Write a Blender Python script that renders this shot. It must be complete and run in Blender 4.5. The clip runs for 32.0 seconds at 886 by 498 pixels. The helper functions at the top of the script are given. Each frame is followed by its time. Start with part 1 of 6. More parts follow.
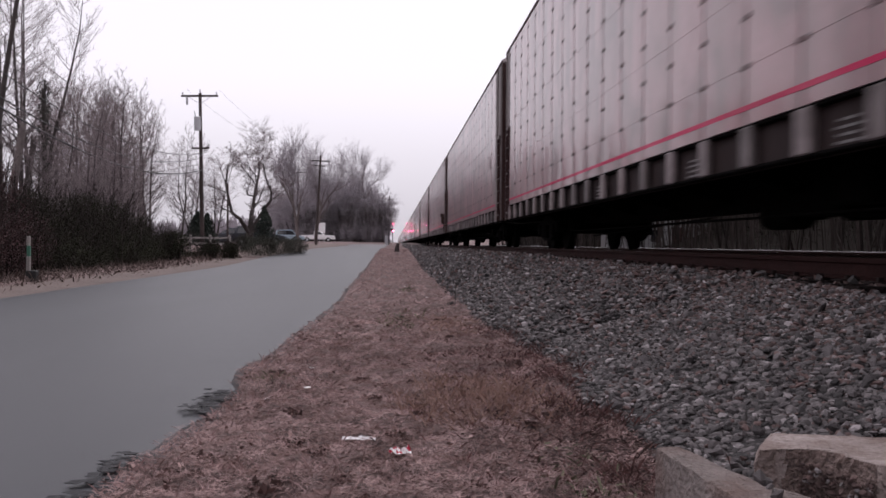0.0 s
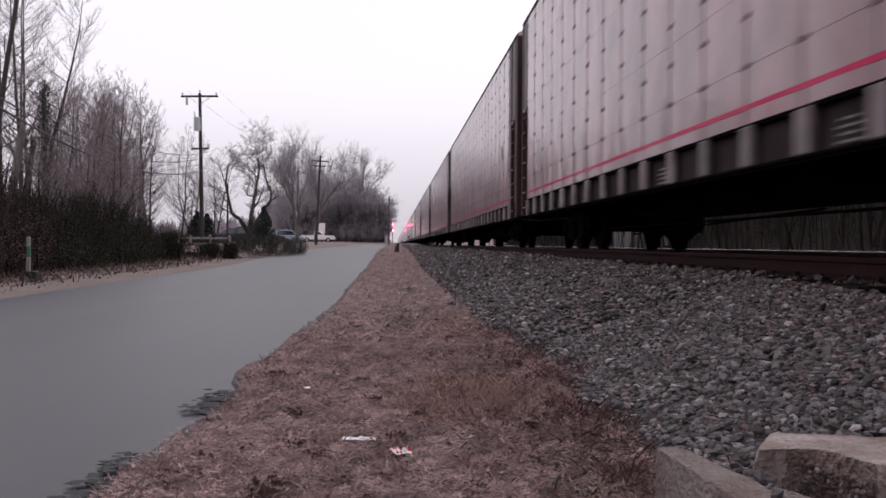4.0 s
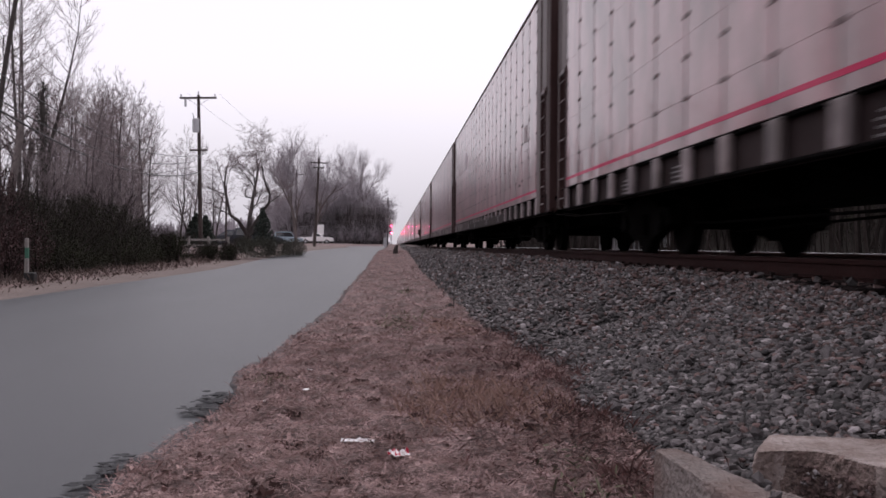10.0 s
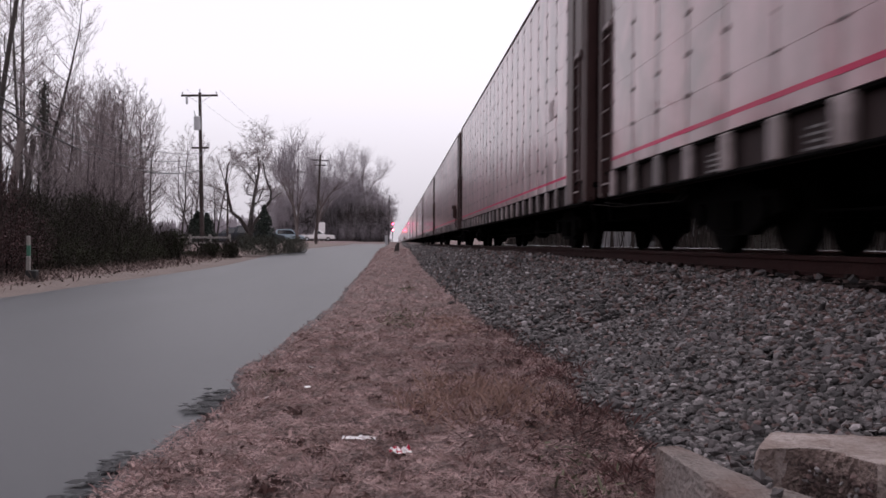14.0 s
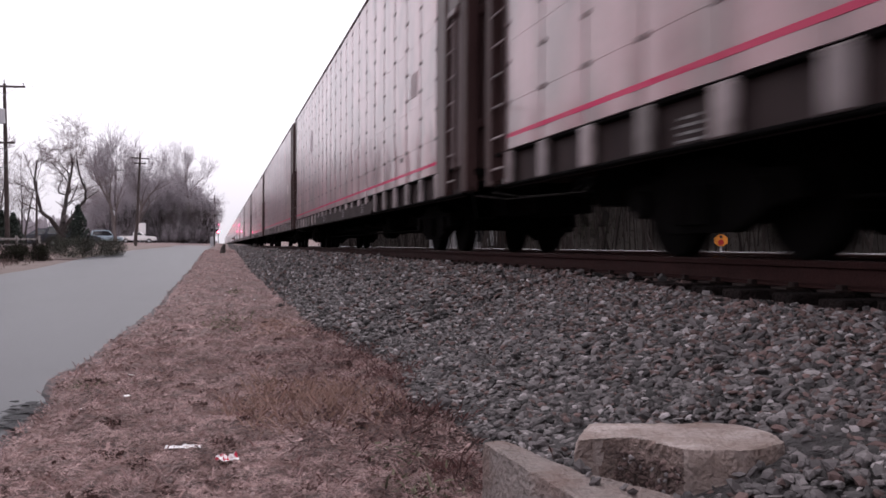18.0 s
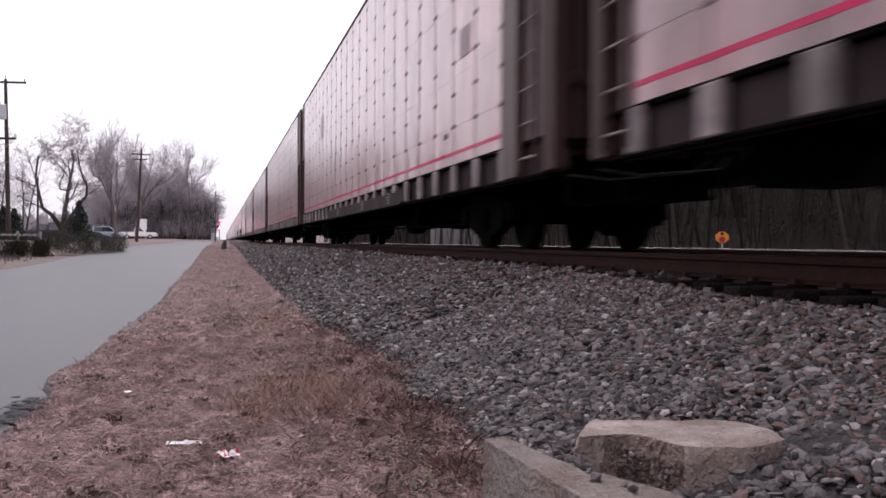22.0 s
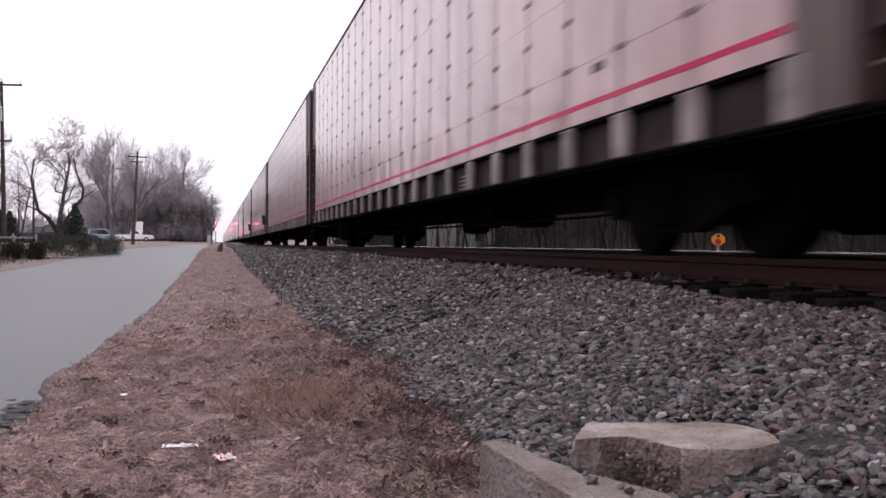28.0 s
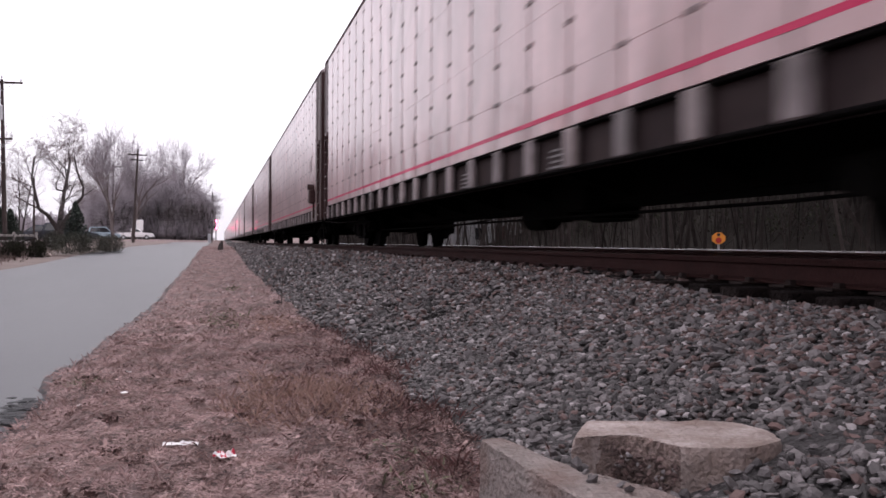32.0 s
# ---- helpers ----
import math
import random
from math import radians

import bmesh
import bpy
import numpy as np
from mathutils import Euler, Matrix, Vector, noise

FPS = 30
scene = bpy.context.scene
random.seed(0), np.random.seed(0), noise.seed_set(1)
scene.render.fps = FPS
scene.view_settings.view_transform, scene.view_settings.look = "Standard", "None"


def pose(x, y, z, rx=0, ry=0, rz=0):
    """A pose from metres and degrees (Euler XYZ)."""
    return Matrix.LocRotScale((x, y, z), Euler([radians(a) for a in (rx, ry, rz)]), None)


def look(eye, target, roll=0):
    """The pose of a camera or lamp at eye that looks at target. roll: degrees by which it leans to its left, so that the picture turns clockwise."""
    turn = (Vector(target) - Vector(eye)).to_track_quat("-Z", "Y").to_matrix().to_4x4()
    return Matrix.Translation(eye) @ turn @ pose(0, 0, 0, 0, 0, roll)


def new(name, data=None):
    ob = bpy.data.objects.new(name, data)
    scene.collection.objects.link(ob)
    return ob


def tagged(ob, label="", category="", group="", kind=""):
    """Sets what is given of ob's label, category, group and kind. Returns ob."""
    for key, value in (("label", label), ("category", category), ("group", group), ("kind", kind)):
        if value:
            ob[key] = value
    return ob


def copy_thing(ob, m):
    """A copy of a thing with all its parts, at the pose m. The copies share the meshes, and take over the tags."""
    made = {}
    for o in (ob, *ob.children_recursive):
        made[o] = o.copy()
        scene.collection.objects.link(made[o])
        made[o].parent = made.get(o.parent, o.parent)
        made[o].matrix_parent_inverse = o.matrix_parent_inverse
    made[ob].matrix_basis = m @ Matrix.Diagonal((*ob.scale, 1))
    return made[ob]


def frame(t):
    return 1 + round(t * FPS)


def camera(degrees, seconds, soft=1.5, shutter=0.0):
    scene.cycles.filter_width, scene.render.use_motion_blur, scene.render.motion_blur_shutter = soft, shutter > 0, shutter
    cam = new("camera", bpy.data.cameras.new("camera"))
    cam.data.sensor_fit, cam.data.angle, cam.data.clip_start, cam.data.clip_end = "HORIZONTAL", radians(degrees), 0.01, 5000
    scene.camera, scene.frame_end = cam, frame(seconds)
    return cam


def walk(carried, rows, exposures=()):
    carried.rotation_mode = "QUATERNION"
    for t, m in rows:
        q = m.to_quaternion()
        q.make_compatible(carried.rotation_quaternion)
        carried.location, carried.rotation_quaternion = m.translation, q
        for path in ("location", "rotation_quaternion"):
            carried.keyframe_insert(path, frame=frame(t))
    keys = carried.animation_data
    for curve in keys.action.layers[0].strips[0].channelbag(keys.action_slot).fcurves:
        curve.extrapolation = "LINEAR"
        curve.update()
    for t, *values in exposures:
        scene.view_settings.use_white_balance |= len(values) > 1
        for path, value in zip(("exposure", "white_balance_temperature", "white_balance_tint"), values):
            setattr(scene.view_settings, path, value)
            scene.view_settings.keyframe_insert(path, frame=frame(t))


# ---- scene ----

# The camera stands beside the road on a tripod and pans to the right once.
EYE = Vector((0.0, 0.0, 1.0))
cam = camera(53.07, 32.0, soft=1.6, shutter=0.5)


def aim(turn, tilt, roll):
    a, b = radians(turn), radians(tilt)
    way = Vector((-math.sin(a) * math.cos(b), math.cos(a) * math.cos(b), math.sin(b)))
    return look(EYE, EYE + way * 10, roll)


# seconds, turn, tilt, roll in degrees
PAN = [
    (0, -3.096, -0.309, 0.446), (0.5, -3.029, -0.382, 0.468), (1, -3.004, -0.404, 0.379), (1.5, -3.004, -0.368, 0.409),
    (2, -3.014, -0.35, 0.35), (2.5, -3.045, -0.349, 0.405), (3, -3.064, -0.311, 0.39), (3.5, -3.105, -0.293, 0.399),
    (5.5, -3.067, -0.348, 0.35), (6, -3.066, -0.351, 0.364), (6.5, -3.028, -0.376, 0.455), (7, -3.014, -0.35, 0.35),
    (7.5, -3.059, -0.294, 0.378), (8, -3.122, -0.237, 0.354), (8.5, -3.15, -0.184, 0.408), (9, -3.177, -0.18, 0.352),
    (9.5, -3.178, -0.179, 0.359), (10, -3.191, -0.187, 0.426), (10.5, -3.182, -0.233, 0.386), (11, -3.23, -0.181, 0.357),
    (11.5, -3.2, -0.196, 0.403), (12, -3.015, -0.295, 0.348), (12.5, -2.999, -0.296, 0.393), (13, -3.014, -0.35, 0.35),
    (13.5, -3.05, -0.35, 0.38), (14, -3.103, -0.348, 0.402), (14.5, -3.121, -0.292, 0.353), (15.5, -3.15, -0.29, 0.37),
    (16, -4.3, -0.25, 0.37), (16.5, -8.4, -0.12, 0.35), (16.6, -9.85, -0.115, 0.34), (16.7, -11.15, -0.11, 0.34), (16.8, -12.6, -0.105, 0.33),
    (16.9, -13.5, -0.10, 0.325), (17, -13.878, -0.101, 0.323), (17.5, -14.459, -0.144, 0.395),
    (18, -14.059, -0.199, 0.269), (18.5, -14.156, -0.236, 0.294), (19, -14.044, -0.314, 0.369), (19.5, -14.1, -0.368, 0.37),
    (20, -14.098, -0.369, 0.363), (20.5, -14.048, -0.364, 0.379), (21, -13.997, -0.423, 0.363), (21.5, -13.945, -0.432, 0.366),
    (22, -13.997, -0.423, 0.363), (22.5, -14.1, -0.368, 0.37), (23, -14.1, -0.315, 0.361), (23.5, -14.076, -0.309, 0.392),
    (24, -14.049, -0.317, 0.353), (24.5, -14.049, -0.319, 0.357), (25, -14.1, -0.315, 0.361), (25.5, -14.102, -0.314, 0.366),
    (27.5, -14.204, -0.256, 0.379), (28, -14.223, -0.265, 0.334), (28.5, -14.253, -0.256, 0.38), (29, -14.253, -0.256, 0.38),
    (29.5, -14.302, -0.245, 0.405), (30, -14.197, -0.325, 0.438), (30.5, -14.254, -0.311, 0.382), (31, -14.254, -0.311, 0.382),
    (31.5, -14.201, -0.365, 0.384), (32, -14.2, -0.372, 0.395)]
walk(cam, [(t, aim(a, b, c)) for t, a, b, c in PAN],
     exposures=[(0.0, -0.08, 6400, 18), (14.5, -0.08, 6400, 18), (17.0, -0.02, 6400, 18), (18.0, 0.33, 6400, 18), (19.0, 0.43, 6400, 18), (32.0, 0.48, 6400, 18)])

# ---- sky and light: an overcast winter afternoon ----
world = bpy.data.worlds.new("overcast_sky")
scene.world = world
world.use_nodes = True
wn, wl = world.node_tree.nodes, world.node_tree.links
wn.clear()
sky = wn.new("ShaderNodeTexSky")
sky.sky_type = "NISHITA"
sky.sun_disc = False
sky.sun_elevation, sky.sun_rotation = radians(66), radians(39)
sky.dust_density, sky.ozone_density, sky.air_density = 4.0, 1.0, 1.0
grey = wn.new("ShaderNodeHueSaturation")
grey.inputs["Saturation"].default_value = 0.10
mixw = wn.new("ShaderNodeMixRGB")
mixw.inputs[0].default_value = 0.72
mixw.inputs[2].default_value = (9.0, 8.8, 9.2, 1)
back = wn.new("ShaderNodeBackground")
back.inputs["Strength"].default_value = 0.133
wout = wn.new("ShaderNodeOutputWorld")
wl.new(sky.outputs["Color"], grey.inputs["Color"])
wl.new(grey.outputs["Color"], mixw.inputs[1])
# the overcast is a little dimmer towards the horizon
where = wn.new("ShaderNodeTexCoord")
split = wn.new("ShaderNodeSeparateXYZ")
dim = wn.new("ShaderNodeMapRange")
dim.interpolation_type = "SMOOTHSTEP"
dim.inputs["From Min"].default_value, dim.inputs["From Max"].default_value = 0.0, 0.20
dim.inputs["To Min"].default_value, dim.inputs["To Max"].default_value = 0.75, 1.03
tone = wn.new("ShaderNodeVectorMath")
tone.operation = "SCALE"
wl.new(where.outputs["Generated"], split.inputs[0])
wl.new(split.outputs["Z"], dim.inputs["Value"])
wl.new(mixw.outputs["Color"], tone.inputs[0])
wl.new(dim.outputs["Result"], tone.inputs["Scale"])
wl.new(tone.outputs[0], back.inputs["Color"])
wl.new(back.outputs["Background"], wout.inputs["Surface"])

sun = new("sun", bpy.data.lights.new("sun", "SUN"))
sun.data.energy, sun.data.angle, sun.data.color = 1.3, radians(45), (1.0, 0.97, 0.93)
sun.matrix_world = look((14, 17, 50), (0, 0, 0))


# ---- materials ----
def mat(name, base, rough=0.7, vary=0.25, scale=3.0, fine=40.0, bump=0.0, metal=0.0, tint=None, rand=0.0, spec=0.5, island=0.0, streak=0.0, coat=0.0, wash=None):
    """A surface with two scales of variation, optional relief, streaks that run down, and a spread from piece to piece."""
    m = bpy.data.materials.new(name)
    m.use_nodes = True
    n, l = m.node_tree.nodes, m.node_tree.links
    b = n["Principled BSDF"]
    b.inputs["Roughness"].default_value = rough
    b.inputs["Metallic"].default_value = metal
    b.inputs["Specular IOR Level"].default_value = spec
    if coat:
        b.inputs["Coat Weight"].default_value, b.inputs["Coat Roughness"].default_value = coat, 0.06
    co = n.new("ShaderNodeTexCoord")
    big = n.new("ShaderNodeTexNoise")
    big.inputs["Scale"].default_value, big.inputs["Detail"].default_value = scale, 5
    small = n.new("ShaderNodeTexNoise")
    small.inputs["Scale"].default_value, small.inputs["Detail"].default_value = fine, 4
    l.new(co.outputs["Object"], big.inputs["Vector"])
    l.new(co.outputs["Object"], small.inputs["Vector"])
    who = n.new("ShaderNodeMath") if rand else None
    if rand:
        # every piece shows another stretch of the same wear
        own = n.new("ShaderNodeObjectInfo")
        who.operation, who.inputs[1].default_value = "MULTIPLY", 60.0
        l.new(own.outputs["Random"], who.inputs[0])
        big.noise_dimensions = "4D"
        l.new(who.outputs[0], big.inputs["W"])
    add = n.new("ShaderNodeMath")
    add.operation = "ADD"
    l.new(big.outputs["Fac"], add.inputs[0])
    l.new(small.outputs["Fac"], add.inputs[1])
    ramp = n.new("ShaderNodeMapRange")
    ramp.inputs["From Min"].default_value, ramp.inputs["From Max"].default_value = 0.7, 1.3
    l.new(add.outputs[0], ramp.inputs["Value"])
    mix = n.new("ShaderNodeMixRGB")
    dark = [c * (1 - vary) for c in base]
    lite = [min(1, c * (1 + vary)) for c in (tint or base)]
    mix.inputs[1].default_value, mix.inputs[2].default_value = (*dark, 1), (*lite, 1)
    l.new(ramp.outputs["Result"], mix.inputs[0])
    last = mix.outputs[0]
    if wash:
        # broad soft patches of another tone: colour, stretch, amount
        wm = n.new("ShaderNodeMapping")
        wm.inputs["Scale"].default_value = wash[1]
        wt = n.new("ShaderNodeTexNoise")
        wt.inputs["Scale"].default_value, wt.inputs["Detail"].default_value, wt.inputs["Distortion"].default_value = 1.0, 4, 0.6
        l.new(co.outputs["Object"], wm.inputs["Vector"])
        l.new(wm.outputs["Vector"], wt.inputs["Vector"])
        if rand:
            wt.noise_dimensions = "4D"
            l.new(who.outputs[0], wt.inputs["W"])
        wr = n.new("ShaderNodeMapRange")
        wr.inputs["From Min"].default_value, wr.inputs["From Max"].default_value, wr.inputs["To Max"].default_value = 0.42, 0.62, wash[2]
        l.new(wt.outputs["Fac"], wr.inputs["Value"])
        wx = n.new("ShaderNodeMixRGB")
        wx.inputs[2].default_value = (*wash[0], 1)
        l.new(wr.outputs["Result"], wx.inputs[0])
        l.new(last, wx.inputs[1])
        last = wx.outputs[0]
    if streak:
        mp = n.new("ShaderNodeMapping")
        mp.inputs["Scale"].default_value = (3.0, 3.0, 0.22)
        st = n.new("ShaderNodeTexNoise")
        st.inputs["Scale"].default_value, st.inputs["Detail"].default_value = 2.2, 6
        l.new(co.outputs["Object"], mp.inputs["Vector"])
        l.new(mp.outputs["Vector"], st.inputs["Vector"])
        if rand:
            st.noise_dimensions = "4D"
            l.new(who.outputs[0], st.inputs["W"])
        sr = n.new("ShaderNodeMapRange")
        sr.inputs["From Min"].default_value, sr.inputs["From Max"].default_value = 0.42, 0.75
        sr.inputs["To Max"].default_value = streak
        l.new(st.outputs["Fac"], sr.inputs["Value"])
        dirt = n.new("ShaderNodeMixRGB")
        dirt.inputs[2].default_value = (0.16, 0.115, 0.10, 1)
        l.new(sr.outputs["Result"], dirt.inputs[0])
        l.new(last, dirt.inputs[1])
        last = dirt.outputs[0]
    if rand or island:
        hs = n.new("ShaderNodeHueSaturation")
        mr = n.new("ShaderNodeMapRange")
        k = rand or island
        mr.inputs["To Min"].default_value, mr.inputs["To Max"].default_value = 1 - k, 1 + k
        src = n.new("ShaderNodeObjectInfo" if rand else "ShaderNodeNewGeometry")
        l.new(src.outputs["Random" if rand else "Random Per Island"], mr.inputs["Value"])
        l.new(mr.outputs["Result"], hs.inputs["Value"])
        l.new(last, hs.inputs["Color"])
        last = hs.outputs["Color"]
    l.new(last, b.inputs["Base Color"])
    if bump:
        bp = n.new("ShaderNodeBump")
        bp.inputs["Strength"].default_value, bp.inputs["Distance"].default_value = min(1, bump * 2), bump * 0.1
        l.new(add.outputs[0], bp.inputs["Height"])
        l.new(bp.outputs["Normal"], b.inputs["Normal"])
    return m


def glow(name, colour, strength):
    m = bpy.data.materials.new(name)
    m.use_nodes = True
    b = m.node_tree.nodes["Principled BSDF"]
    b.inputs["Base Color"].default_value = (*colour, 1)
    b.inputs["Emission Color"].default_value = (*colour, 1)
    b.inputs["Emission Strength"].default_value = strength
    b.inputs["Roughness"].default_value = 0.3
    return m


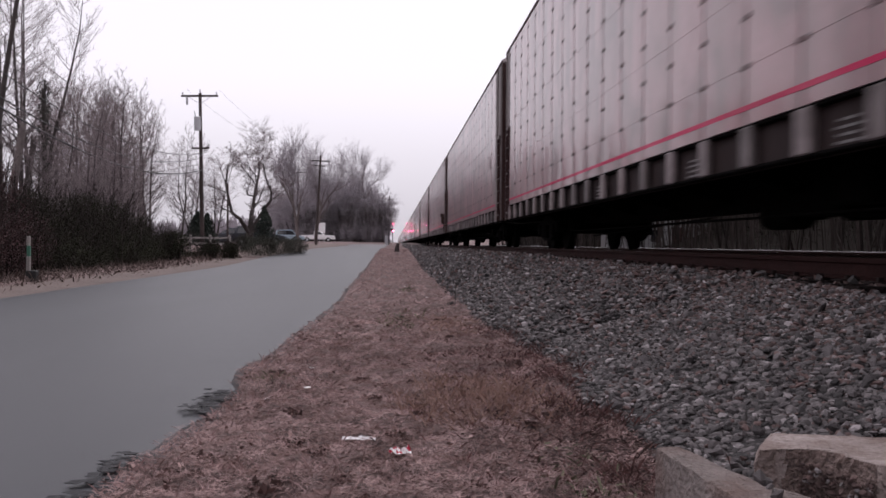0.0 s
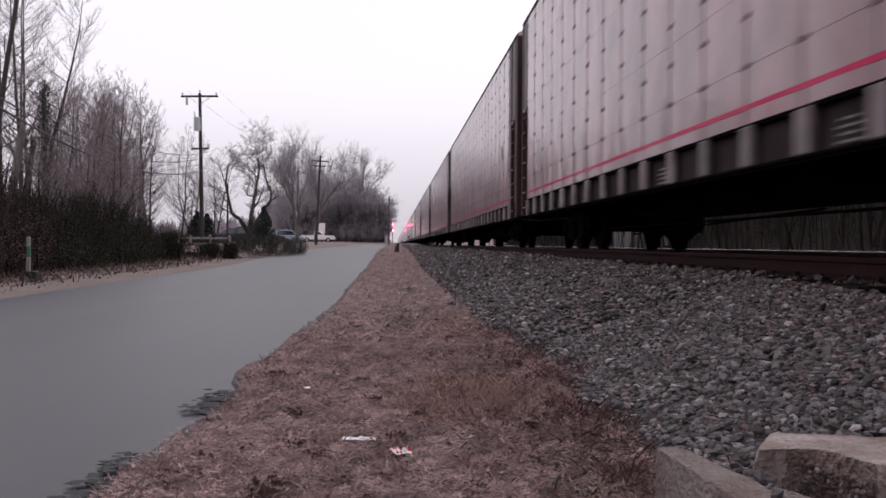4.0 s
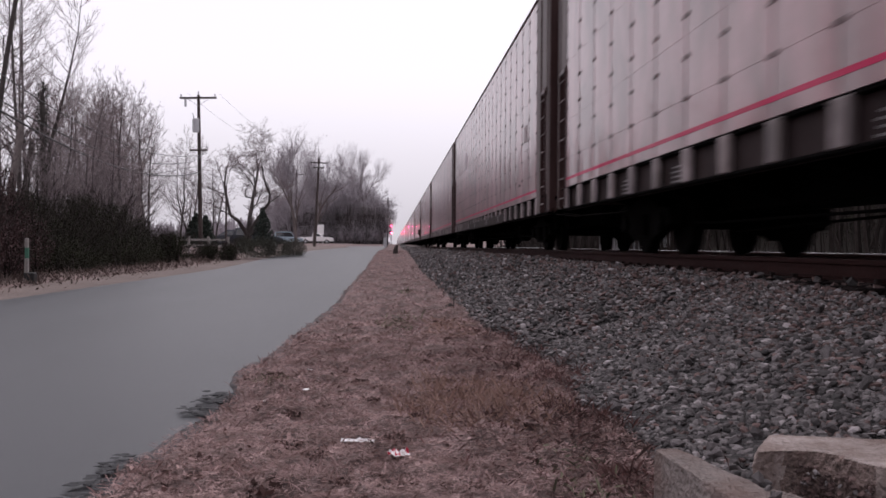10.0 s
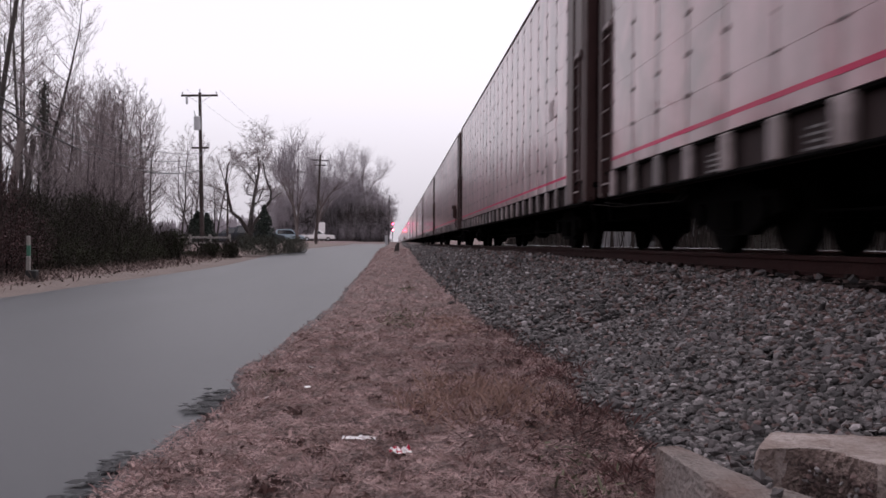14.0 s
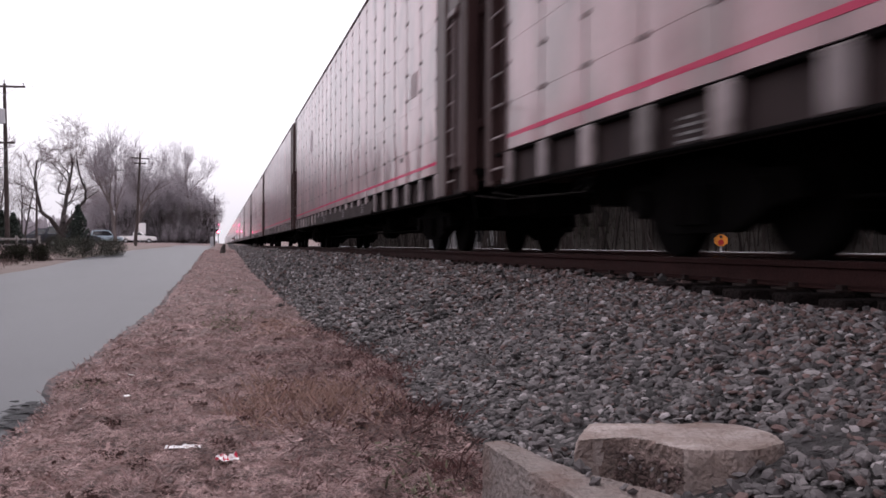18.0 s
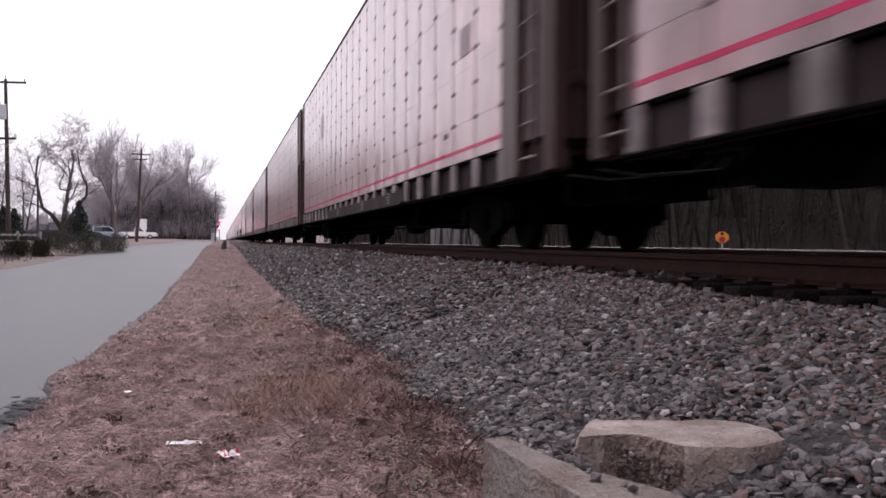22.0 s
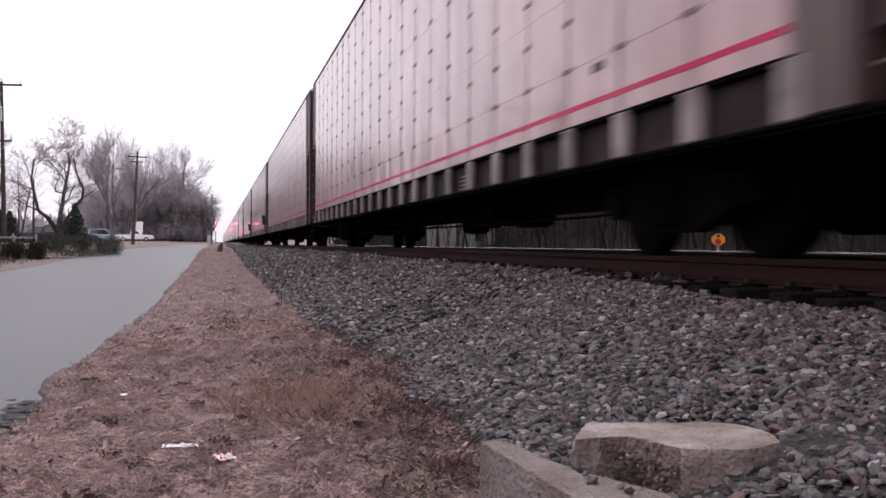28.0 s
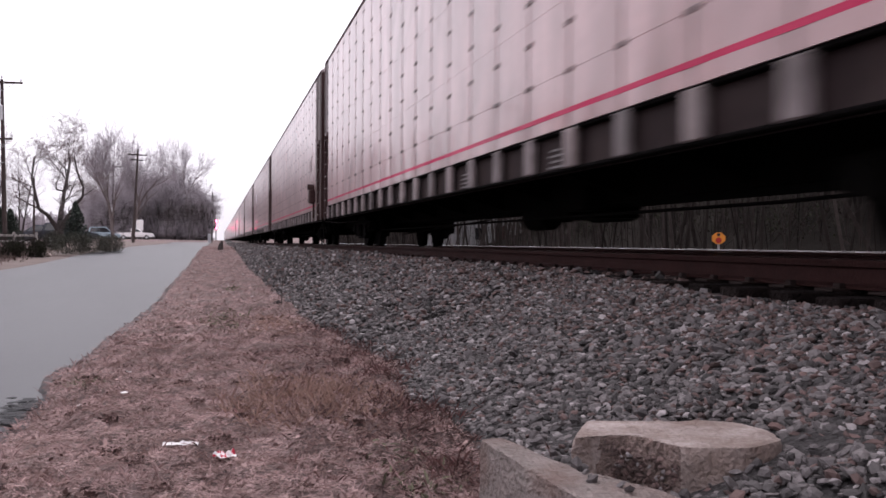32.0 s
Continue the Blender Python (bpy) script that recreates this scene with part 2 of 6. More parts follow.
M = {
    "ground": mat("dead_grass_soil", (0.15, 0.104, 0.10), 0.95, 0.35, 4, 30, 0.5, tint=(0.185, 0.13, 0.124), wash=((0.085, 0.056, 0.052), (1.6, 0.9, 1.0), 0.6)),
    # the trees' shade on the wood floor is put into this litter colour
    "forest": mat("shaded_leaf_litter_floor", (0.0125, 0.0104, 0.0092), 0.95, 0.4, 0.8, 12, 0.4, spec=0.03),
    "sand": mat("sandy_verge", (0.118, 0.09, 0.081), 0.95, 0.25, 0.7, 14, 0.3),
    # the wash puts shade between the lumps into the colour, besides brown patches
    "grass": mat("dead_grass_blades", (0.385, 0.27, 0.26), 0.9, 0.22, 2.2, 9, island=0.14, wash=((0.175, 0.104, 0.096), (4.2, 3.0, 1.0), 0.85)),
    "leaf_pale": mat("pale_fallen_leaves", (0.27, 0.185, 0.175), 0.85, 0.25, 2, 30, island=0.45),
    "rust_grass": mat("rusty_grass_blades", (0.29, 0.185, 0.152), 0.9, 0.2, 2, 30, island=0.2),
    "green": mat("green_moss", (0.115, 0.108, 0.070), 0.9, 0.3, 2, 30, island=0.3),
    "leaf": mat("fallen_leaves", (0.10, 0.058, 0.053), 0.85, 0.25, 2, 30, island=0.4),
    "weed_red": mat("dark_red_weeds", (0.105, 0.050, 0.047), 0.9, 0.25, 2, 30, island=0.4),
    "asphalt": mat("worn_asphalt", (0.0150, 0.0168, 0.0212), 0.46, 0.17, 0.3, 160, 0.10, spec=0.55, wash=((0.0225, 0.0245, 0.0295), (0.8, 0.09, 1.0), 0.8)),
    "asphalt_edge": mat("broken_asphalt", (0.028, 0.028, 0.031), 0.9, 0.35, 4, 60, 0.3),
    # bed toned darker than its stones for the shade in their gaps
    "ballast": mat("ballast_bed", (0.034, 0.030, 0.031), 0.9, 0.4, 9, 28, 0.8),
    "stone": mat("ballast_stone", (0.080, 0.071, 0.072), 0.8, 0.28, 8, 60, 0.15, island=0.85),
    "stone_light": mat("pale_ballast_stone", (0.235, 0.212, 0.215), 0.8, 0.2, 8, 60, 0.15, island=0.3),
    "stone_piece": mat("loose_stone", (0.086, 0.076, 0.078), 0.85, 0.25, 8, 60, 0.15, rand=0.5),
    "stone_brown": mat("brown_ballast_stone", (0.092, 0.058, 0.054), 0.85, 0.22, 8, 60, 0.15, island=0.5),
    "concrete": mat("weathered_concrete", (0.30, 0.235, 0.215), 0.9, 0.28, 5, 55, 0.35, tint=(0.35, 0.30, 0.285), wash=((0.19, 0.135, 0.115), (3.5, 3.5, 2.5), 0.8)),
    "concrete_red": mat("red_stained_concrete", (0.195, 0.163, 0.153), 0.95, 0.3, 6, 55, 0.4, wash=((0.15, 0.097, 0.084), (4.5, 4.5, 4.5), 0.75)),
    "concrete_rough": mat("broken_concrete", (0.20, 0.145, 0.13), 0.95, 0.5, 22, 80, 0.4),
    "rail_side": mat("rusty_rail", (0.024, 0.0092, 0.0086), 0.8, 0.3, 3, 50, 0.2, spec=0.1),
    "rail_top": mat("polished_rail_head", (0.55, 0.54, 0.54), 0.12, 0.08, 4, 60, metal=1.0),
    "tie": mat("creosoted_timber", (0.013, 0.009, 0.0085), 0.95, 0.4, 5, 40, 0.5, rand=0.35, spec=0.1),
    "spike": mat("rusty_spike", (0.02, 0.012, 0.011), 0.8, 0.3, 6, 50, spec=0.2),
    "panel": mat("grey_white_painted_steel", (0.315, 0.155, 0.169), 0.42, 0.10, 0.8, 12, 0.015, rand=0.08, streak=0.45, coat=0.65, wash=((0.135, 0.066, 0.070), (1.2, 1.2, 0.75), 0.85)),
    # the same white paint in a lighter tone, for cars from number five
    "panel_lighter": mat("lighter_white_painted_steel", (0.44, 0.258, 0.264), 0.40, 0.08, 0.8, 12, 0.015, rand=0.08, streak=0.30, coat=0.65, wash=((0.25, 0.138, 0.142), (1.2, 1.2, 0.75), 0.7)),
    "panel_smooth": mat("smooth_white_painted_steel", (0.33, 0.168, 0.188), 0.38, 0.07, 0.8, 12, 0.012, rand=0.04, streak=0.3, coat=0.7, wash=((0.16, 0.084, 0.094), (1.2, 1.2, 0.7), 0.75)),
    "rib": mat("grimy_seam_steel", (0.165, 0.12, 0.125), 0.5, 0.2, 2, 30, 0.05, streak=0.35),
    "soft_seam": mat("dusty_seam_steel", (0.185, 0.118, 0.127), 0.45, 0.2, 2, 30, 0.05, streak=0.35),
    "hole": mat("dark_bolt_cluster", (0.085, 0.055, 0.056), 0.7, 0.3, 6, 50),
    "post": mat("white_sill_post", (0.205, 0.165, 0.17), 0.55, 0.2, 3, 30, 0.05, rand=0.4, streak=0.5, wash=((0.07, 0.052, 0.053), (2, 2, 3), 0.75)),
    "brown": mat("brown_painted_steel", (0.036, 0.0165, 0.0165), 0.6, 0.25, 2, 30, 0.08, streak=0.15, spec=0.15),
    "end_pale": mat("dusty_end_steel", (0.055, 0.031, 0.031), 0.55, 0.2, 2, 30, 0.05, streak=0.4),
    "dull_steel": mat("dull_rod_steel", (0.035, 0.03, 0.03), 0.7, 0.2, 3, 30, spec=0.2),
    "roof": mat("weathered_roof_steel", (0.36, 0.31, 0.31), 0.6, 0.25, 1, 20, 0.1),
    "stripe": mat("red_stripe_paint", (0.47, 0.002, 0.07), 0.55, 0.12, 1, 14, streak=0.10, spec=0.12, coat=0.2, wash=((0.32, 0.05, 0.085), (0.5, 0.3, 0.5), 0.45)),
    "faded": mat("faded_blue_grey_mark", (0.30, 0.215, 0.25), 0.42, 0.2, 3, 20),
    "sill": mat("dark_grey_sill_steel", (0.019, 0.0118, 0.0126), 0.7, 0.25, 2, 30, 0.1, streak=0.10, spec=0.1, wash=((0.034, 0.024, 0.024), (1.3, 1.3, 2.0), 0.7)),
    # near-black base colours hold the deep shade below the cars
    "under": mat("shade_black_underframe", (0.003, 0.0025, 0.0025), 0.9, 0.3, 3, 30, 0.1, spec=0.03),
    "wheel": mat("shade_dark_wheel_steel", (0.003, 0.0025, 0.0025), 0.9, 0.3, 5, 40, spec=0.03),
    "stencil": mat("white_stencil_paint", (0.15, 0.14, 0.14), 0.6, 0.3, 5, 40),
    "bark": mat("grey_bark", (0.15, 0.125, 0.122), 0.95, 0.3, 5, 40, 0.4),
    "bark_dark": mat("dark_bark", (0.055, 0.045, 0.043), 0.95, 0.3, 5, 40, 0.4),
    # bark and saplings carry the shade among the stems in their colour
    "bark_wood": mat("shaded_wood_bark", (0.036, 0.030, 0.028), 0.95, 0.3, 5, 40, 0.4, island=0.5, spec=0.05),
    "sapling": mat("shaded_sapling_bark", (0.034, 0.028, 0.026), 0.95, 0.3, 5, 40, 0.2, island=0.6, spec=0.05),
    "dry": mat("pale_dry_grass", (0.11, 0.08, 0.072), 0.9, 0.2, 1.5, 12, island=0.15),
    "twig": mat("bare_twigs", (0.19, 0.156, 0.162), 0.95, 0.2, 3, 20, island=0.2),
    # paled towards blue-grey: distance haze is put into the twig colour
    "twig_far": mat("hazed_far_twigs", (0.29, 0.262, 0.285), 0.95, 0.2, 3, 20, island=0.2),
    "brush": mat("dark_brush_leaves", (0.031, 0.027, 0.023), 0.95, 0.3, 1.2, 20, island=0.15, spec=0.1, wash=((0.034, 0.043, 0.022), (0.35, 0.35, 0.5), 0.9)),
    "brush_red": mat("russet_leaves", (0.062, 0.032, 0.033), 0.9, 0.3, 3, 20, island=0.25),
    "conifer": mat("conifer_needles", (0.02, 0.029, 0.022), 0.9, 0.3, 3, 20, island=0.3),
    "ivy": mat("dark_ivy_leaves", (0.026, 0.028, 0.021), 0.8, 0.3, 3, 20, island=0.4),
    "hedge": mat("hedge_leaves", (0.034, 0.035, 0.025), 0.9, 0.3, 3, 20, island=0.25),
    "pole": mat("weathered_pole_wood", (0.045, 0.032, 0.030), 0.9, 0.3, 2, 40, 0.2),
    "galv": mat("galvanised_steel", (0.42, 0.42, 0.44), 0.5, 0.12, 3, 40, metal=0.3),
    "wire": mat("black_cable", (0.02, 0.02, 0.022), 0.6, 0.1, 3, 20),
    "white": mat("white_vehicle_paint", (0.72, 0.70, 0.70), 0.3, 0.05, 2, 20),
    "dark_paint": mat("dark_vehicle_paint", (0.03, 0.035, 0.05), 0.3, 0.1, 2, 20),
    "blue_paint": mat("pale_blue_vehicle_paint", (0.35, 0.45, 0.52), 0.35, 0.08, 2, 20),
    "glass": mat("dark_window_glass", (0.02, 0.022, 0.026), 0.08, 0.1, 2, 20, spec=0.8),
    "tyre": mat("black_rubber", (0.02, 0.02, 0.02), 0.85, 0.2, 5, 30),
    "fence": mat("weathered_white_fence", (0.27, 0.25, 0.24), 0.8, 0.2, 3, 30),
    "wall": mat("pale_grey_siding", (0.22, 0.215, 0.22), 0.7, 0.1, 1, 20),
    "shingle": mat("grey_roof_shingles", (0.16, 0.15, 0.16), 0.9, 0.25, 2, 30, 0.2),
    "orange": mat("orange_sign_paint", (0.75, 0.27, 0.03), 0.5, 0.1, 3, 30),
    "red": mat("red_sign_paint", (0.42, 0.02, 0.02), 0.5, 0.1, 3, 30),
    "black": mat("black_paint", (0.015, 0.015, 0.016), 0.6, 0.1, 3, 30),
    "paper": mat("white_paper_litter", (0.80, 0.78, 0.79), 0.8, 0.06, 20, 90, 0.1),
    "red_litter": mat("red_paper_litter", (0.55, 0.03, 0.07), 0.6, 0.15, 20, 90, 0.1),
    "green_post": mat("green_marker_plastic", (0.05, 0.16, 0.11), 0.6, 0.1, 3, 30),
    "red_lamp": glow("red_signal_lamp", (1.0, 0.02, 0.07), 260.0),
}


# ---- mesh tools ----
class Geo:
    """Collects faces; a material slot for each face."""

    def __init__(self):
        self.v, self.f, self.m = [], [], []

    def add(self, verts, faces, slot=0):
        o = len(self.v)
        self.v.extend(verts)
        self.f.extend([tuple(i + o for i in f) for f in faces])
        self.m.extend([slot] * len(faces))
        return self

    def box(self, x0, x1, y0, y1, z0, z1, b=0.0, slot=0):
        """A box, with its edges chamfered by b."""
        if not b:
            v = [(x, y, z) for x in (x0, x1) for y in (y0, y1) for z in (z0, z1)]
            return self.add(v, [(0, 1, 3, 2), (4, 6, 7, 5), (0, 4, 5, 1), (2, 3, 7, 6), (0, 2, 6, 4), (1, 5, 7, 3)], slot)
        b = min(b, 0.45 * min(x1 - x0, y1 - y0, z1 - z0))
        v, at = [], {}
        for i, x in enumerate((x0, x1)):
            for j, y in enumerate((y0, y1)):
                for k, z in enumerate((z0, z1)):
                    dx, dy, dz = b * (1 - 2 * i), b * (1 - 2 * j), b * (1 - 2 * k)
                    for a, p in enumerate(((x, y + dy, z + dz), (x + dx, y, z + dz), (x + dx, y + dy, z))):
                        at[i, j, k, a] = len(v)
                        v.append(p)
        f = []
        for s in (0, 1):
            q = [at[s, 0, 0, 0], at[s, 1, 0, 0], at[s, 1, 1, 0], at[s, 0, 1, 0]]
            f.append(q if s else q[::-1])
            q = [at[0, s, 0, 1], at[1, s, 0, 1], at[1, s, 1, 1], at[0, s, 1, 1]]
            f.append(q[::-1] if s else q)
            q = [at[0, 0, s, 2], at[1, 0, s, 2], at[1, 1, s, 2], at[0, 1, s, 2]]
            f.append(q if s else q[::-1])
        for j in (0, 1):
            for k in (0, 1):
                f.append([at[0, j, k, 1], at[1, j, k, 1], at[1, j, k, 2], at[0, j, k, 2]])
                f.append([at[j, 0, k, 0], at[j, 1, k, 0], at[j, 1, k, 2], at[j, 0, k, 2]])
                f.append([at[j, k, 0, 0], at[j, k, 1, 0], at[j, k, 1, 1], at[j, k, 0, 1]])
        for i in (0, 1):
            for j in (0, 1):
                for k in (0, 1):
                    f.append([at[i, j, k, a] for a in range(3)])
        return self.add(v, f, slot)

    def tube(self, p, q, r0, r1=None, n=8, slot=0, caps=True):
        p, q = Vector(p), Vector(q)
        r1 = r0 if r1 is None else r1
        d = (q - p).normalized()
        a = d.orthogonal().normalized()
        c = d.cross(a)
        v = []
        for o, r in ((p, r0), (q, r1)):
            for i in range(n):
                w = 2 * math.pi * i / n
                v.append(tuple(o + (a * math.cos(w) + c * math.sin(w)) * r))
        f = [(i, (i + 1) % n, n + (i + 1) % n, n + i) for i in range(n)]
        if caps:
            f += [tuple(range(n))[::-1], tuple(range(n, 2 * n))]
        return self.add(v, f, slot)

    def path(self, pts, r, n=5, slot=0):
        """One bent rod along the points."""
        pts = [Vector(p) for p in pts]
        v, k = [], len(pts)
        for i, p in enumerate(pts):
            d = (pts[min(i + 1, k - 1)] - pts[max(i - 1, 0)]).normalized()
            a = d.cross(Vector((0.31, 0.12, 0.94))).normalized()
            c = d.cross(a)
            for j in range(n):
                w = 2 * math.pi * j / n
                v.append(tuple(p + (a * math.cos(w) + c * math.sin(w)) * r))
        f = [(i * n + j, i * n + (j + 1) % n, (i + 1) * n + (j + 1) % n, (i + 1) * n + j) for i in range(k - 1) for j in range(n)]
        return self.add(v, f + [tuple(range(n))[::-1], tuple(range((k - 1) * n, k * n))], slot)

    def extrude(self, outline, axis, a, b, slot=0):
        """A closed outline of pairs, pushed from a to b along the axis x or y."""
        n = len(outline)
        put = (lambda u, w, s: (s, u, w)) if axis == "x" else (lambda u, w, s: (u, s, w))
        v = [put(u, w, s) for s in (a, b) for u, w in outline]
        f = [(i, (i + 1) % n, n + (i + 1) % n, n + i) for i in range(n)] + [tuple(range(n))[::-1], tuple(range(n, 2 * n))]
        return self.add(v, f, slot)

    def mesh(self, name, *mats, smooth=False):
        me = bpy.data.meshes.new(name)
        me.from_pydata([tuple(p) for p in self.v], [], self.f)
        for m in mats:
            me.materials.append(m)
        if len(mats) > 1:
            me.polygons.foreach_set("material_index", self.m)
        if smooth:
            me.polygons.foreach_set("use_smooth", [True] * len(me.polygons))
        bm = bmesh.new()
        bm.from_mesh(me)
        bmesh.ops.recalc_face_normals(bm, faces=bm.faces)
        bm.to_mesh(me)
        bm.free()
        return me


def part(name, me, parent, label="", at=None):
    """One mesh object under a thing or under a part."""
    ob = new(name, me)
    ob.parent = parent
    if at is not None:
        ob.matrix_basis = at
    if label:
        ob["label"] = label
    return ob


def thing(name, label, category, at=(0, 0, 0), group="", kind="", turn=0.0, me=None):
    ob = new(name, me)
    ob.matrix_basis = pose(*at, 0, 0, turn)
    return tagged(ob, label, category, group, kind)


def fast_mesh(name, verts, faces, *mats, slots=None):
    """A mesh from arrays: verts (n, 3), faces (m, k)."""
    me = bpy.data.meshes.new(name)
    m, k = faces.shape
    me.vertices.add(len(verts))
    me.vertices.foreach_set("co", np.asarray(verts, np.float32).ravel())
    me.loops.add(m * k)
    me.loops.foreach_set("vertex_index", np.asarray(faces, np.int32).ravel())
    me.polygons.add(m)
    me.polygons.foreach_set("loop_start", np.arange(0, m * k, k, dtype=np.int32))
    for x in mats:
        me.materials.append(x)
    if slots is not None:
        me.polygons.foreach_set("material_index", np.asarray(slots, np.int32))
    me.polygons.foreach_set("use_smooth", np.zeros(m, bool))
    me.update(calc_edges=True)
    me.validate()
    return me

# ---- the plan ----
RAIL = 0.913          # height of the rail head
TRACK = 4.71          # middle of the near track
TRACK_B = 8.95        # middle of the far track
ROAD_R = -1.22        # edge of the road towards the railway


def smooth(a, b, t):
    t = min(1.0, max(0.0, (t - a) / (b - a)))
    return t * t * (3 - 2 * t)


RISE = [(-2000, 0.0), (16, 0.0), (31, 0.20), (45, 0.45), (58, 0.64), (100, 0.74), (118, 0.93), (148, 1.22), (180, 1.3), (400, 1.3), (5000, 1.2)]


def rise(y):
    """Height of the road and the ground along the railway."""
    for (a, p), (b, q) in zip(RISE, RISE[1:]):
        if y <= b:
            return p + (q - p) * (y - a) / (b - a)
    return RISE[-1][1]


def road_left(y):
    return -6.85 + 1.05 * smooth(13, 32, y) + 0.5 * smooth(40, 60, y)


def edge_line(y):
    """The road's edge towards the railway, before it is ragged."""
    return ROAD_R + 0.09 + 0.20 * smooth(3.5, 14, y) + 0.12 * math.exp(-((y - 5.0) / 0.9) ** 2)


def toe_line(y):
    """The foot of the ballast."""
    bulge = 0.20 * math.exp(-((y - 7.0) / 0.8) ** 2) - 0.07 * math.exp(-((y - 5.6) / 0.5) ** 2) + 0.08 * math.exp(-((y - 9.0) / 0.5) ** 2)
    return 1.13 - 0.10 * smooth(6.5, 9.5, y) - 0.14 * smooth(14, 28, y) + bulge + 0.07 * noise.noise((3.0, y * 1.3, 0.0)) + 0.05 * noise.noise((5.0, y * 3.1, 0.0))


def ground_z(x, y):
    z = rise(y) - 0.03
    e = edge_line(y)
    if e < x < 1.6:
        rim = toe_line(y)
        k = smooth(e, e + 0.3, x) * (1 - smooth(rim, rim + 0.2, x))
        z -= 0.10 * smooth(rim - 0.08, rim + 0.25, x)
        z += (0.05 * noise.noise((x * 0.9, y * 0.5, 3.0)) + 0.03) * smooth(e, e + 0.15, x) + 0.05 * smooth(e + 0.1, 0.9, x) * (1 - smooth(30, 60, y))
        z += (0.055 * noise.noise((x * 4.0, y * 2.6, 7.0)) + 0.045 * noise.noise((x * 9.0, y * 6.0, 2.0)) + 0.022 * noise.noise((x * 19.0, y * 14.0, 5.0))) * k
        z -= 0.13 * math.exp(-((x - 0.70) / 0.16) ** 2 - ((y - 2.35) / 0.4) ** 2)
        # low hummocks where the grass has grown in clumps
        z += 0.07 * max(0.0, noise.noise((x * 2.3 + 4.0, y * 1.5, 11.0)) - 0.12) * k
    if x < road_left(y):
        d = road_left(y) - x
        z += 0.10 * smooth(0.3, 3.0, d) + 0.06 * noise.noise((x * 0.3, y * 0.3, 9.0)) * smooth(0.5, 4, d)
    if x > TRACK_B + 3.5:
        z = rise(y) * 0.3 + 0.25 + 0.1 * noise.noise((x * 0.2, y * 0.2, 1.0)) + 5.4 * smooth(17, 36, x)
    return z


# ---- ground, road, railway bed ----
def sheet(name, xs, ys, height, m, label, category):
    v = np.array([(x, y, height(x, y)) for y in ys for x in xs])
    nx = len(xs)
    f = np.array([(j * nx + i, j * nx + i + 1, (j + 1) * nx + i + 1, (j + 1) * nx + i) for j in range(len(ys) - 1) for i in range(nx - 1)])
    return tagged(new(name, fast_mesh(name, v, f, m)), label, category, kind="structure")


gx = [-3000, -800, -300, -150, -80, -50, -35, -25, -20, -16, -13, -11, -9.5, -8.5, -7.8, -7.2, -6.6, -6, -4, -2, -1.4,
      *np.arange(-1.2, 1.6, 0.035), 2, 3, 5, 8, 11, 12.6, 13.5, 15, 17, 19, 21, 23, 25, 27, 30, 33, 36, 40, 50, 80, 150, 300, 800, 3000]
gy = [-3000, -500, -150, -60, -30, -15, -8, -4, 0, *np.arange(1.0, 8, 0.045), *np.arange(8, 14, 0.12), *np.arange(14, 40, 0.7), *np.arange(40, 130, 4), 140, 160, 200, 300, 500, 1000, 3000]
sheet("ground", gx, gy, ground_z, M["ground"], "brown ground of dead grass and soil beside the railway", "ground")


def road_edge(y):
    """The ragged edge of the asphalt."""
    return edge_line(y) + 0.05 * noise.noise((0.3, y * 0.9, 0.5)) + 0.035 * noise.noise((1.3, y * 4.0, 0.5)) - 0.05 * math.exp(-((y - 7.05) / 0.35) ** 2) + 0.06 * math.exp(-((y - 5.9) / 0.4) ** 2)


def build_road():
    ys = [-60, -30, -15, -8, -4, -2, 0, *np.arange(1, 16, 0.12), *np.arange(16, 60, 0.6), *np.arange(60, 112, 2), 112]
    v, f = [], []
    cut = (0, 0.012, 0.1, 0.3, 0.5, 0.7, 0.9, 0.988, 1)
    nx = 9
    for y in ys:
        r, l = road_edge(y), road_left(y) + 0.05 * noise.noise((7.0, y * 0.8, 0.5))
        for i in range(nx):
            s = cut[i]
            x = l + (r - l) * s
            v.append((x, y, rise(y) + 0.05 * (1 - (2 * s - 1) ** 2) + (0.012 if 0 < i < nx - 1 else -0.05)))
    for j in range(len(ys) - 1):
        for i in range(nx - 1):
            a = j * nx + i
            f.append((a, a + 1, a + nx + 1, a + nx))
    tagged(new("road", fast_mesh("road", np.array(v), np.array(f), M["asphalt"])), "worn grey asphalt road with ragged edges", "road", kind="structure")
    # the street that crosses the railway
    v, f = [], []
    xs = [-160, -80, -40, -20, -12, -8, -4, 0, 2, 3, 4, 6, 8, 10, 12, 16, 30, 80, 160]
    for x in xs:
        for y in (110.5, 114, 117.5, 121):
            v.append((x, y, max(rise(y), RAIL if 1 < x < 13 else 0) + 0.02 - 0.02 * abs(y - 115.7)))
    for i in range(len(xs) - 1):
        for j in range(3):
            a = i * 4 + j
            f.append((a, a + 4, a + 5, a + 1))
    tagged(new("road", fast_mesh("cross_street", np.array(v), np.array(f), M["asphalt"])), "grey asphalt street crossing the railway", "road", kind="structure")


build_road()


def strip(name, pts_l, pts_r, lift, m, label, category):
    v = [(x, y, ground_z(x, y) + lift) for a, b in zip(pts_l, pts_r) for x, y in (a, ((a[0] + b[0]) / 2, (a[1] + b[1]) / 2), b)]
    f = [(i * 3 + j, i * 3 + j + 1, i * 3 + j + 4, i * 3 + j + 3) for i in range(len(pts_l) - 1) for j in (0, 1)]
    tagged(new(name, fast_mesh(name, np.array(v), np.array(f), m)), label, category, kind="structure")


vy = [float(y) for y in np.arange(4, 40, 1.0)]
